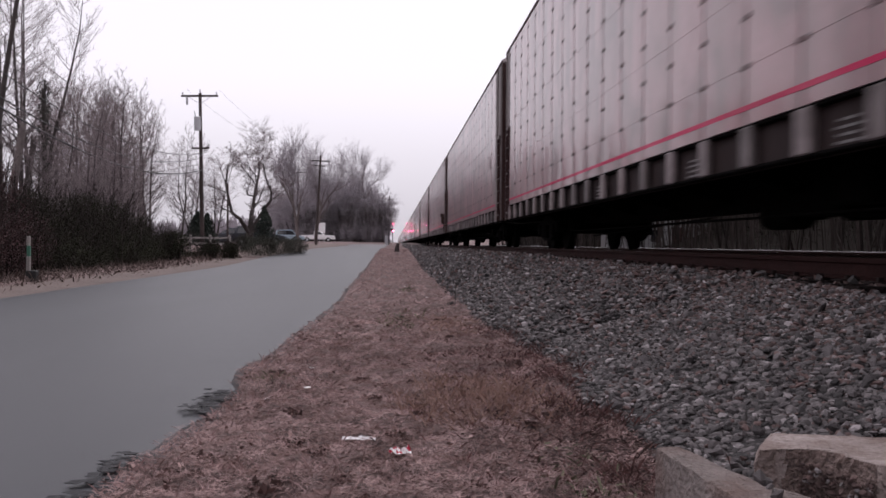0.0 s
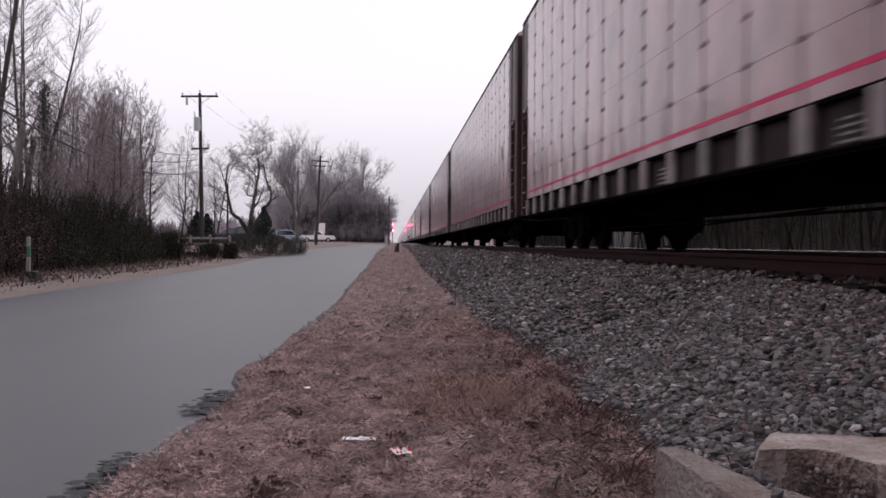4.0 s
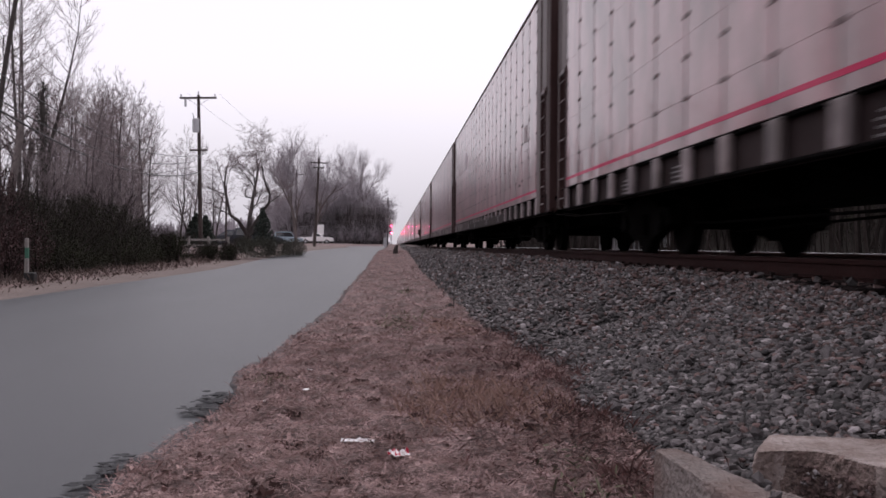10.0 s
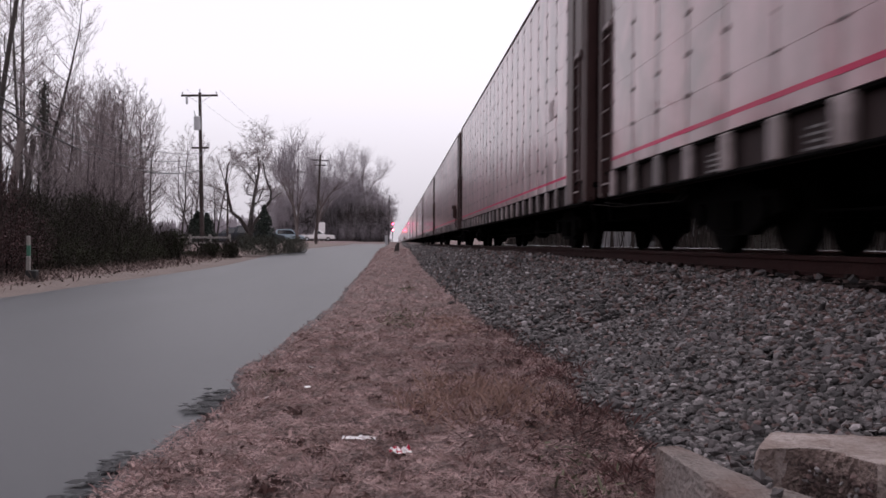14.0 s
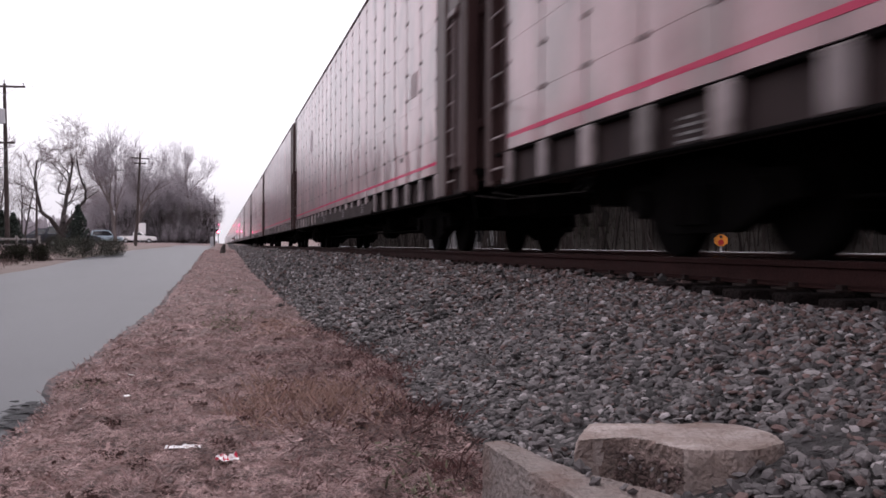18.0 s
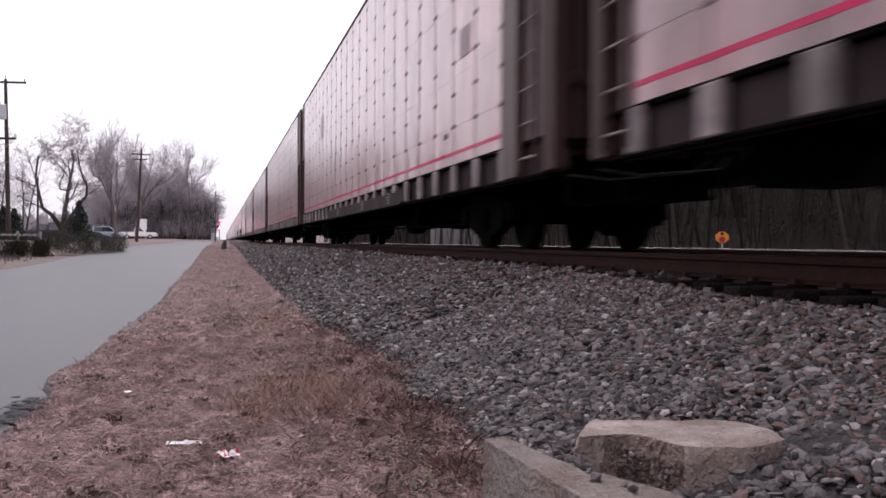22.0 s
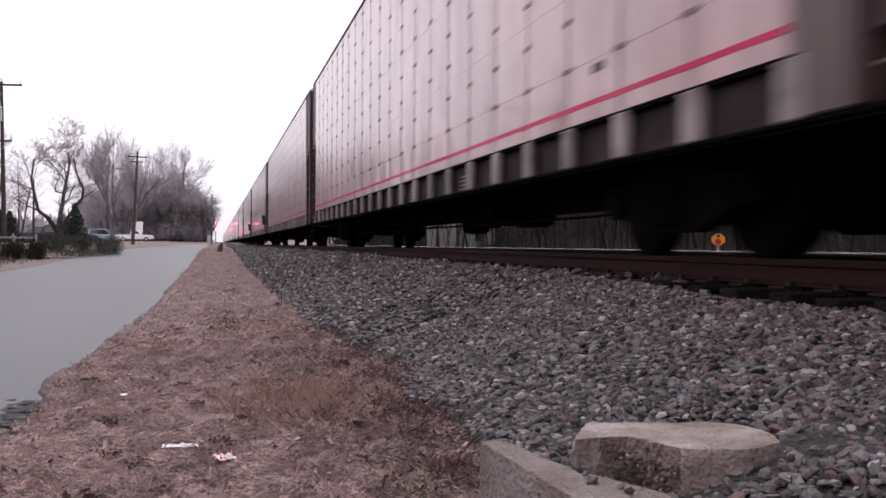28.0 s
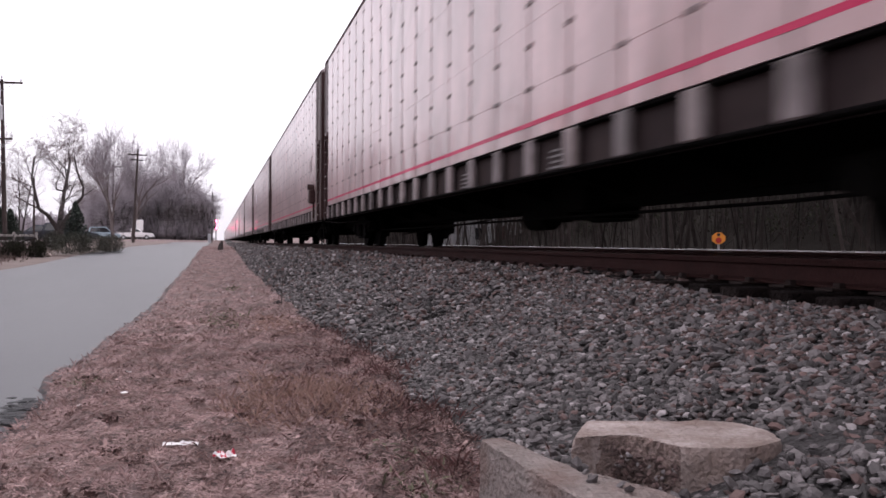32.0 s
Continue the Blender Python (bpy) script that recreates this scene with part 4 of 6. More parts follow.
def motions():
    for k, car in CARS.items():
        walk(car, [(t, pose(TRACK, y - (Y0 + BAY * BAYS + 0.55) + PITCH * k, RAIL)) for t, y in ADVANCE])

# ---- trees ----
def tubes(segs, n):
    """Vertices and quads of many thin tapered tubes: rows of p, q, r0, r1."""
    s = np.array(segs, float)
    p, q, r0, r1 = s[:, 0:3], s[:, 3:6], s[:, 6], s[:, 7]
    d = q - p
    d /= np.linalg.norm(d, axis=1, keepdims=True) + 1e-9
    ref = np.where(np.abs(d[:, 2:3]) > 0.9, [[1.0, 0, 0]], [[0, 0, 1.0]])
    a = np.cross(d, ref)
    a /= np.linalg.norm(a, axis=1, keepdims=True) + 1e-9
    c = np.cross(d, a)
    v = np.zeros((len(s), 2 * n, 3))
    for i in range(n):
        w = 2 * math.pi * i / n
        o = a * math.cos(w) + c * math.sin(w)
        v[:, i] = p + o * r0[:, None]
        v[:, n + i] = q + o * r1[:, None]
    f = np.array([(i, (i + 1) % n, n + (i + 1) % n, n + i) for i in range(n)])
    f = (f[None] + (np.arange(len(s)) * 2 * n)[:, None, None]).reshape(-1, 4)
    return v.reshape(-1, 3), f


def grow(rng, height, radius, fork=0.3, spread=38, wobble=9, levels=5, lift=0.25, twig=0.006, limbs=5, fill=3, reach=1.0):
    """Segments of a bare tree: the trunk and limbs, and the twigs of the crown."""
    wood, crown = [], []

    def branch(p, d, r, length, level):
        steps = 4 if level < 2 else 3
        for k in range(steps):
            d = (d + Vector((rng.gauss(0, 1), rng.gauss(0, 1), rng.gauss(0, 1))) * math.tan(radians(wobble)) * 0.6 + Vector((0, 0, lift * 0.12))).normalized()
            q = p + d * (length / steps)
            r2 = max(twig * 0.7, r * (0.86 if level else 0.90))
            (wood if r > twig * 3.2 else crown).append((*p, *q, r, r2))
            p, r = q, r2
            low = k / steps + (0 if level else -fork)
            if level < levels and (level > 0 or low > 0) and rng.random() < (0.85 if level else 0.95):
                for _ in range(1 if level < 2 else 2):
                    side(p, d, r * rng.uniform(0.45, 0.7), length * rng.uniform(0.45, 0.75) * (reach if level == 0 else 1), level + 1)
        if level < levels:
            for _ in range(2 if level else max(2, limbs - 2)):
                side(p, d, r * rng.uniform(0.6, 0.85), length * rng.uniform(0.55, 0.85) * (0.5 + 0.5 * reach if level == 0 else 1), level + 1, 0.75)
        else:
            for _ in range(fill):
                e = (d + Vector((rng.gauss(0, 0.6), rng.gauss(0, 0.6), rng.gauss(0.15, 0.5)))).normalized()
                crown.append((*p, *(p + e * length * rng.uniform(0.4, 0.9)), r * 0.8, twig * 0.4))

    def side(p, d, r, length, level, narrow=1.0):
        a = d.orthogonal().normalized()
        a.rotate(Matrix.Rotation(rng.uniform(0, 2 * math.pi), 3, d))
        t = radians(spread * narrow * rng.uniform(0.6, 1.3))
        branch(p, (d * math.cos(t) + a * math.sin(t)).normalized(), max(r, twig), length, level)

    branch(Vector((0, 0, -0.15)), Vector((rng.gauss(0, 0.04), rng.gauss(0, 0.04), 1)).normalized(), radius, height * 0.46, 0)
    top = max(max(s[2], s[5]) for s in wood + crown)
    k = height / top
    return [tuple(c * k if i < 6 else c for i, c in enumerate(s)) for s in wood], [tuple(c * k if i < 6 else c for i, c in enumerate(s)) for s in crown]


def build_tree(seed, label, at, bark="bark", twigs="twig", turn=0, **kw):
    rng = random.Random(seed)
    wood, crown = grow(rng, **kw)
    t = thing("tree", label, "tree", at, "bare winter trees", turn=turn)
    v, f = tubes(wood, 6)
    part("trunk", fast_mesh("trunk", v, f, M[bark]), t)
    v, f = tubes(crown, 3)
    part("crown", fast_mesh("crown", v, f, M[twigs]), t, "bare twigs and thin branches")
    return t


def plant(x, y, dz=0.0):
    return (x, y, ground_z(x, y) + dz)


def again(tree, x, y, size, turn, lean=0.0, label=""):
    """The same tree once more, at another size, turn and lean."""
    o = copy_thing(tree, pose(*plant(x, y), 0, 0, turn))
    o.matrix_basis = pose(*plant(x, y), lean, 0, 0) @ pose(0, 0, 0, 0, 0, turn) @ Matrix.Diagonal((size, size, size, 1))
    if label:
        o["label"] = label
    return o


def leaf_cloud(rng, blobs, count, size, flat=0.0):
    """Leaf quads inside a few ellipsoids: rows of x, y, z, rx, ry, rz."""
    v = np.zeros((count, 4, 3))
    r = np.random.RandomState(rng.randrange(10 ** 6))
    b = np.array(blobs)[r.randint(0, len(blobs), count)]
    d = r.normal(size=(count, 3))
    d /= np.linalg.norm(d, axis=1, keepdims=True)
    c = b[:, :3] + d * b[:, 3:] * (r.uniform(0.25, 1.08, (count, 1)) ** 0.6)
    c[:, 2] = np.maximum(c[:, 2], 0.01)
    a = r.normal(size=(count, 3))
    a /= np.linalg.norm(a, axis=1, keepdims=True)
    w = np.cross(a, r.normal(size=(count, 3)))
    w /= np.linalg.norm(w, axis=1, keepdims=True)
    s = size * r.uniform(0.5, 1.3, (count, 1))
    for i, (k, j) in enumerate(((-1, 0), (0, -0.5), (1, 0), (0, 0.5))):
        v[:, i] = c + a * s * k + w * s * j
    return v.reshape(-1, 3), np.arange(count * 4).reshape(-1, 4)


def upright(rng, height, radius, bare=0.25, reach=0.24, lean=0.0, count=34, twig=0.007, rise_=0.75, subs=7):
    """Segments of a slender forest tree: one stem to the top, many rising branches that split into fine twigs."""
    wood, crown = [], []
    p, d, stem = Vector((0, 0, -0.2)), Vector((lean, 0, 1)).normalized(), []
    for k in range(14):
        q = p + d * height / 14
        s = (k + 1) / 14
        stem.append((p, q, radius * (1 - 0.93 * (s - 1 / 14)), radius * (1 - 0.93 * s)))
        wood.append((*p, *q, stem[-1][2], stem[-1][3]))
        d = (d + Vector((rng.gauss(0, 0.06), rng.gauss(0, 0.06), 0.05))).normalized()
        p = q
    for i in range(count):
        s = bare + (0.99 - bare) * ((i + rng.random()) / count)
        a, b, r0, r1 = stem[min(13, int(s * 14))]
        p = a.lerp(b, (s * 14) % 1)
        r = max(twig * 1.2, 0.5 * r0 * rng.uniform(0.5, 1.0))
        w = rng.uniform(0, 2 * math.pi)
        length = height * reach * (1.15 - s) ** 0.7 * rng.uniform(0.6, 1.35)
        d = Vector((math.cos(w), math.sin(w), rise_ * rng.uniform(0.5, 1.5))).normalized()
        for k in range(4):
            d = (d + Vector((rng.gauss(0, 0.13), rng.gauss(0, 0.13), 0.13))).normalized()
            q = p + d * length / 4
            r2 = max(twig, r * 0.74)
            (wood if r > 0.02 else crown).append((*p, *q, r, r2))
            p, r = q, r2
            for _ in range(subs // 4 + (rng.random() < (subs % 4) / 4) + (k == 3)):
                e = (d + Vector((rng.gauss(0, 0.55), rng.gauss(0, 0.55), rng.gauss(0.2, 0.4)))).normalized()
                m1 = p + e * length * rng.uniform(0.14, 0.3)
                e2 = (e + Vector((rng.gauss(0, 0.25), rng.gauss(0, 0.25), 0.2))).normalized()
                m2 = m1 + e2 * length * rng.uniform(0.12, 0.28)
                crown += [(*p, *m1, r * 0.7, twig * 0.8), (*m1, *m2, twig * 0.8, twig * 0.45)]
                for _ in range(4):
                    b0 = m1.lerp(m2, rng.uniform(-0.6, 1))
                    e3 = (e2 + Vector((rng.gauss(0, 0.6), rng.gauss(0, 0.6), rng.gauss(0.15, 0.4)))).normalized()
                    crown.append((*b0, *(b0 + e3 * length * rng.uniform(0.08, 0.22)), twig * 0.6, twig * 0.35))
    return wood, crown


def stand(seed, label, at, bark="bark_dark", twigs="twig", turn=0, group="bare winter trees", **kw):
    r = random.Random(seed)
    wood, crown = upright(r, **kw)
    t = thing("tree", label, "tree", at, group, turn=turn)
    v, f = tubes(wood, 6)
    part("trunk", fast_mesh("trunk", v, f, M[bark]), t)
    v, f = tubes(crown, 3)
    part("crown", fast_mesh("crown", v, f, M[twigs]), t, "bare twigs and thin branches")
    return t


rng = random.Random(11)
SLIM = [stand(20 + i, "slender bare grey tree at the wood's edge", plant(-15.1 - 1.3 * i, 49.5 + 2.0 * i), height=9.4, radius=0.105, bare=0.2, reach=0.25, count=34 + 4 * i, lean=0.03 * (i - 1)) for i in range(4)]
# the wood on the far side of the road
for i in range(28):
    a = -0.268 - 0.118 * ((i * 0.618 + 0.05) % 1.0)
    y = 13.6 / -a + 15 * ((i * 0.381) % 1.0)
    top = 0.165 + 0.005 * math.sin(i * 2.1) - 0.045 * smooth(-0.285, -0.266, a)
    again(SLIM[i % 4], a * y, y, (y * 1.06 * top * rng.uniform(0.84, 1.02) + 0.7) / 9.4, rng.uniform(0, 360), rng.uniform(-4, 4))
# taller, more open trees nearer the road
TALL = [stand(40 + i, "tall open bare tree rising above the wood", plant(x, y), height=h, radius=0.115, bare=0.26, reach=w * 0.85, count=42, twig=0.0062, subs=8, lean=l, rise_=0.6)
        for i, (x, y, h, w, l) in enumerate(((-13.6, 35.8, 10.9, 0.30, 0.0), (-15.6, 37.5, 12.6, 0.24, 0.04), (-17.2, 43.0, 14.0, 0.22, -0.04)))]
for x, y, k, w in ((-17.6, 41.0, 0.95, 50), (-20.5, 49.0, 1.15, 140)):
    again(TALL[(x < -17) + 1], x, y, k, w, 0, "tall open bare tree rising above the wood")


def build_snag(x, y, pts, r0, r1, m, label, ivy=0, jag=True, seed=1):
    """A bare trunk through the points, its top broken off, with ivy where it has some."""
    r = random.Random(seed)
    t = thing("dead_tree", label, "tree", plant(x, y), "old trunks in the wood")
    g, n = Geo(), len(pts) - 1
    for i in range(n):
        a, b = r0 + (r1 - r0) * i / n, r0 + (r1 - r0) * (i + 1) / n
        g.tube(pts[i], pts[i + 1], a, b, 9)
    part("trunk", g.mesh("trunk", M[m]), t)
    q = Vector(pts[-1])
    if jag:
        g = Geo()
        for i in range(4):
            w = i * 1.6
            g.tube(q + Vector((math.cos(w), math.sin(w), -0.6)) * r1 * 0.6, q + Vector((math.cos(w) * r1 * 0.5, math.sin(w) * r1 * 0.5, r.uniform(0.1, 0.45))), r1 * 0.5, 0.01, 5)
        part("splintered_top", g.mesh("splintered_top", M[m]), t)
    for i in range(0 if jag else 5):
        p = Vector(pts[1]).lerp(q, 0.15 + 0.17 * i)
        w = r.uniform(0, 6.28)
        e = p + Vector((math.cos(w) * 0.6, math.sin(w) * 0.4, 0.45))
        part("branch", Geo().path([p, p.lerp(e, 0.5) + Vector((0, 0, 0.08)), e, e + Vector((math.cos(w) * 0.3, 0, 0.6))], 0.02, 5).mesh("branch", M[m]), t)
    if ivy:
        blobs = [(*Vector(pts[0]).lerp(Vector(pts[-1]), i / 9), r0 * 2.3, r0 * 2.3, 0.5) for i in range(10)]
        v, f = leaf_cloud(r, blobs, ivy, 0.05)
        part("ivy", fast_mesh("ivy", v, f, M["ivy"]), t, "dark evergreen ivy leaves")


# saplings among the thicket
for i in range(16):
    a = -0.275 - 0.125 * ((i * 0.618 + 0.3) % 1.0)
    y = 10.2 / -a + 4.5 * ((i * 0.381) % 1.0)
    again(SLIM[i % 4], a * y, y, rng.uniform(0.34, 0.52), rng.uniform(0, 360), rng.uniform(-6, 6), "low bare sapling among the thicket")
again(SLIM[0], -13.7, 58.0, 0.80, 20, 0, "thin bare sapling standing alone")
# leaning thin stems beside the pole
for x, y, k, w, l in ((-14.9, 66.0, 0.84, 130, -9), (-15.6, 69.0, 0.90, 210, 8), (-13.9, 70.0, 0.72, 30, -13), (-14.4, 72.0, 0.80, 300, 14), (-16.6, 73.0, 0.70, 80, 5)):
    again(SLIM[int(y) % 4], x, y, k, w, 0, "thin bare tree with leaning stems").matrix_basis = pose(*plant(x, y), 0, l, 0) @ pose(0, 0, 0, 0, 0, w) @ Matrix.Diagonal((k, k, k, 1))


def build_gnarl(x, y):
    """The old tree: a short bole and thick crooked limbs that end in a dome of twigs."""
    r = random.Random(5)
    wood, crown = [], []

    def limb(p, d, radius, length, level):
        steps = 8 if level == 0 else 4
        for k in range(steps):
            bend = 0.26 if level < 2 else 0.22
            d = (d * 0.8 + Vector((r.gauss(0, bend), r.gauss(0, bend), r.uniform(0.10, 0.26) if level == 0 else r.uniform(-0.05, 0.16)))).normalized()
            q = p + d * length / steps
            r2 = max(0.005, radius * (0.86 if level == 0 else 0.78))
            (wood if radius > 0.03 else crown).append((*p, *q, radius, r2))
            p, radius = q, r2
            if level < 4 and (level > 0 or k > 1):
                for _ in range(1 if level < 1 else 2):
                    e = (d + Vector((r.gauss(0, 0.75), r.gauss(0, 0.75), r.gauss(-0.1, 0.35)))).normalized()
                    limb(p, e, radius * r.uniform(0.35, 0.55), length * r.uniform(0.24, 0.36) * (1.3 if level == 0 else 1.35), level + 1)

    wood.append((0, 0, -0.2, 0.1, 0, 1.0, 0.42, 0.36))
    for dx, dz, rad, ln in ((-0.70, 1.0, 0.20, 6.4), (0.10, 1.0, 0.24, 6.8), (0.55, 1.0, 0.17, 6.4), (-0.25, 1.0, 0.12, 6.2), (1.3, 0.6, 0.12, 2.2)):
        limb(Vector((0.1, 0, 0.95)), Vector((dx, r.uniform(-0.2, 0.2), dz)).normalized(), rad, ln, 0)
    t = thing("tree", "gnarled bare tree with thick crooked limbs", "tree", plant(x, y), "bare winter trees")
    v, f = tubes(wood, 7)
    part("trunk", fast_mesh("trunk", v, f, M["bark_dark"]), t)
    v, f = tubes(crown, 3)
    part("crown", fast_mesh("crown", v, f, M["twig"]), t, "bare twigs and thin branches")


build_gnarl(-11.7, 71.5)
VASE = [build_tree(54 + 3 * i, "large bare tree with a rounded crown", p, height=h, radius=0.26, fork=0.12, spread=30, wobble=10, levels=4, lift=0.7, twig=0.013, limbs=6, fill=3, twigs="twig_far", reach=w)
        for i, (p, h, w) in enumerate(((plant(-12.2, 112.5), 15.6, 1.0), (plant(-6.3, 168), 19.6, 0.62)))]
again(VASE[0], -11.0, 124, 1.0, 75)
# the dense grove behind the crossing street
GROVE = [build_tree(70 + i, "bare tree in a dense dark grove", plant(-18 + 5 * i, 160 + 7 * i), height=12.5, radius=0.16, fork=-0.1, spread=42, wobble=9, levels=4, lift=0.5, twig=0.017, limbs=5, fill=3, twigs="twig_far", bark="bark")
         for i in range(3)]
for i in range(60):
    y = rng.uniform(162, 220)
    a = rng.uniform(-0.127, -0.010)
    edge = 0.78 + 0.30 * smooth(-0.127, -0.085, a) - 0.22 * smooth(-0.06, -0.01, a)
    again(GROVE[i % 3], a * y, y, edge * rng.uniform(0.82, 1.05) * y / 175, rng.uniform(0, 360))
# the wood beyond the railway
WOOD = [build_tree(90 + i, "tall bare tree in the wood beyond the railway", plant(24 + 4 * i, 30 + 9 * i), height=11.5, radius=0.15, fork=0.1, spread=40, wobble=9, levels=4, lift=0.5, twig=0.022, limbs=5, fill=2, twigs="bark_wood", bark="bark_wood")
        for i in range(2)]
for i in range(70):
    x, y = rng.uniform(23, 46), rng.uniform(-2, 120)
    again(WOOD[i % 2], x, y, rng.uniform(0.75, 1.05), rng.uniform(0, 360), rng.uniform(-3, 3), "tall bare tree in the wood beyond the railway")


def build_bush(name, label, at, blobs, count, size, m, stems=14, seed=1, category="bush", reach=1.0):
    r = random.Random(seed)
    t = thing(name, label, category, at)
    v, f = leaf_cloud(r, blobs, count, size)
    part("leaves", fast_mesh("leaves", v, f, M[m]), t)
    segs = []
    for _ in range(stems):
        b = r.choice(blobs)
        p = Vector((b[0] + r.uniform(-0.5, 0.5) * b[3], b[1] + r.uniform(-0.5, 0.5) * b[4], -0.05))
        q = Vector((b[0] + r.uniform(-1, 1) * b[3], b[1] + r.uniform(-1, 1) * b[4], b[2] + reach * r.uniform(0.3, 1.2) * b[5]))
        mid = (p + q) / 2 + Vector((r.uniform(-0.1, 0.1), r.uniform(-0.1, 0.1), 0.1))
        segs += [(*p, *mid, 0.018, 0.013), (*mid, *q, 0.013, 0.006)]
        for _ in range(4):
            e = mid.lerp(q, r.random())
            segs.append((*e, *(e + Vector((r.uniform(-0.4, 0.4), r.uniform(-0.4, 0.4), r.uniform(0.1, 0.6)))), 0.007, 0.003))
    v, f = tubes(segs, 4)
    part("branchwork", fast_mesh("branchwork", v, f, M["bark_wood"]), t)
    return t


# old trunks at the wood's edge
build_snag(-13.75, 32.3, [(-0.65, 0, -0.1), (-0.5, 0, 3.4), (-0.1, 0, 6.6), (0.5, 0, 10.6)], 0.125, 0.07, "bark_dark", "tall leaning dark trunk", 0, False)
build_snag(-13.35, 34.6, [(0, 0, -0.1), (0.0, 0, 3.0), (-0.05, 0, 6.4)], 0.12, 0.08, "bark_dark", "dark ivy-clad trunk in the wood", 2200, True, 2)
build_snag(-13.3, 31.6, [(0, 0, -0.1), (0.05, 0, 2.6), (0.35, 0, 4.6)], 0.16, 0.12, "bark", "broken pale trunk in the wood", 0, True, 3)
build_snag(-12.9, 31.8, [(0, 0, -0.1), (0.0, 0, 2.4), (0.25, 0, 4.2)], 0.14, 0.10, "bark_dark", "broken dark trunk in the wood", 400, True, 4)
# the thicket along the verge
for i in range(20):
    y = 17.0 + i * 1.05
    x = road_left(y) - 2.85 - 0.02 * (y - 16) + rng.uniform(-0.25, 0.25)
    h = (0.80 + 0.16 * math.sin(i * 1.9) + rng.uniform(-0.10, 0.16)) * (1.0 - 0.6 * smooth(32, 37, y))
    red = y < 22.6
    blobs = [(rng.uniform(-0.1, 0.25), 0, 0.45 * h, 0.75, 0.8, 0.5 * h), (-0.5, rng.uniform(-0.4, 0.4), 1.05 * h, 0.8, 0.8, 0.75 * h), (-1.3, 0.0, 1.35 * h, 1.0, 0.9, 0.85 * h), (-0.9, rng.uniform(-0.4, 0.4), 1.7 * h, 0.55, 0.5, 0.5 * h)]
    if red:
        blobs = [(0, 0, 0.8, 0.7, 0.8, 0.8), (-0.7, 0.2, 1.6, 0.8, 0.9, 0.9), (-0.6, -0.2, 2.2, 0.5, 0.5, 0.6)]
    build_bush("bush", "russet-leaved bush beside the road" if red else "dense dark olive thicket bush beside the sandy verge", plant(x, y), blobs,
               7600, 0.026, "brush_red" if red else "brush", 36, 100 + i, reach=1.3)
for i in range(9):
    y = 22 + i * 2.0
    x = road_left(y) - 5.0 - 0.05 * (y - 22) + rng.uniform(-0.6, 0.6)
    build_bush("bush", "tall tangled undergrowth at the wood's edge", plant(x, y), [(0, 0, 0.9, 1.6, 1.3, 1.0), (-1.6, 0.3, 1.1, 1.4, 1.2, 1.1), (-0.5, 0.2, 1.6, 0.9, 0.8, 0.6)], 6000, 0.036, "brush", 50, 200 + i, reach=1.4)
# low plants between the thicket and the drive
for x, y, w, h in ((-8.55, 34.2, 0.75, 0.62), (-9.3, 36.0, 0.7, 0.55), (-7.75, 37.2, 0.62, 0.34), (-6.95, 37.6, 0.42, 0.36)):
    build_bush("bush", "low dry olive bush beside the drive", plant(x, y), [(0, 0, h * 0.8, w, w * 0.7, h), (0.25 * w, 0.1, h * 1.2, w * 0.6, w * 0.5, h * 0.7)], 3600, 0.03, "brush", 26, int(-x * 100), reach=1.2)
for i in range(14):
    build_bush("bush", "low brown brush in the wood beyond the railway", plant(22 + rng.uniform(-1, 3), 4 + 6.5 * i), [(0, 0, 0.6, 1.6, 3.0, 0.8), (1.5, 2, 0.9, 1.4, 2.0, 1.0)], 500, 0.08, "brush", 40, 300 + i, reach=2.2)
# hedge plants by the drive
for x, y, w, h in ((-7.75, 46.0, 0.55, 0.50), (-6.25, 41.8, 0.80, 0.52), (-5.45, 42.4, 0.80, 0.50), (-4.85, 43.6, 0.62, 0.50)):
    build_bush("hedge_bush", "low rounded dark hedge bush by the drive", plant(x, y), [(0, 0, h * 0.9, w, w * 0.8, h)], 5200, 0.026, "hedge", 4, int(x * 10), "bush", 0.8)


def build_conifer(x, y, h, w, seed):
    r = random.Random(seed)
    t = thing("conifer", "small dark evergreen conifer", "tree", plant(x, y), "evergreens by the drive")
    part("trunk", Geo().tube((0, 0, -0.1), (0, 0, h * 0.95), 0.09, 0.015, 7).mesh("trunk", M["bark_dark"]), t)
    blobs = []
    for i in range(9):
        s = i / 8
        blobs.append((r.uniform(-0.1, 0.1), r.uniform(-0.1, 0.1), 0.35 + s * (h - 0.6), w * (1 - 0.85 * s), w * (1 - 0.85 * s), h * 0.11))
    v, f = leaf_cloud(r, blobs, 2600, 0.10)
    part("needles", fast_mesh("needles", v, f, M["conifer"]), t)


build_conifer(-9.9, 68.0, 3.0, 1.15, 1)
build_conifer(-14.6, 66.0, 2.5, 1.0, 2)
build_conifer(-12.9, 61.5, 2.3, 0.95, 3)
build_conifer(-17.5, 60.0, 2.2, 0.9, 4)


for i in range(15):
    a = -0.124 + 0.0078 * i
    y = 160 + rng.uniform(-2, 3)
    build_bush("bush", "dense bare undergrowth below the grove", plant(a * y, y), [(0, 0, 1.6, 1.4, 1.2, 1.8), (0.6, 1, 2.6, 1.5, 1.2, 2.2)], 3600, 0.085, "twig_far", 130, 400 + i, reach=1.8)


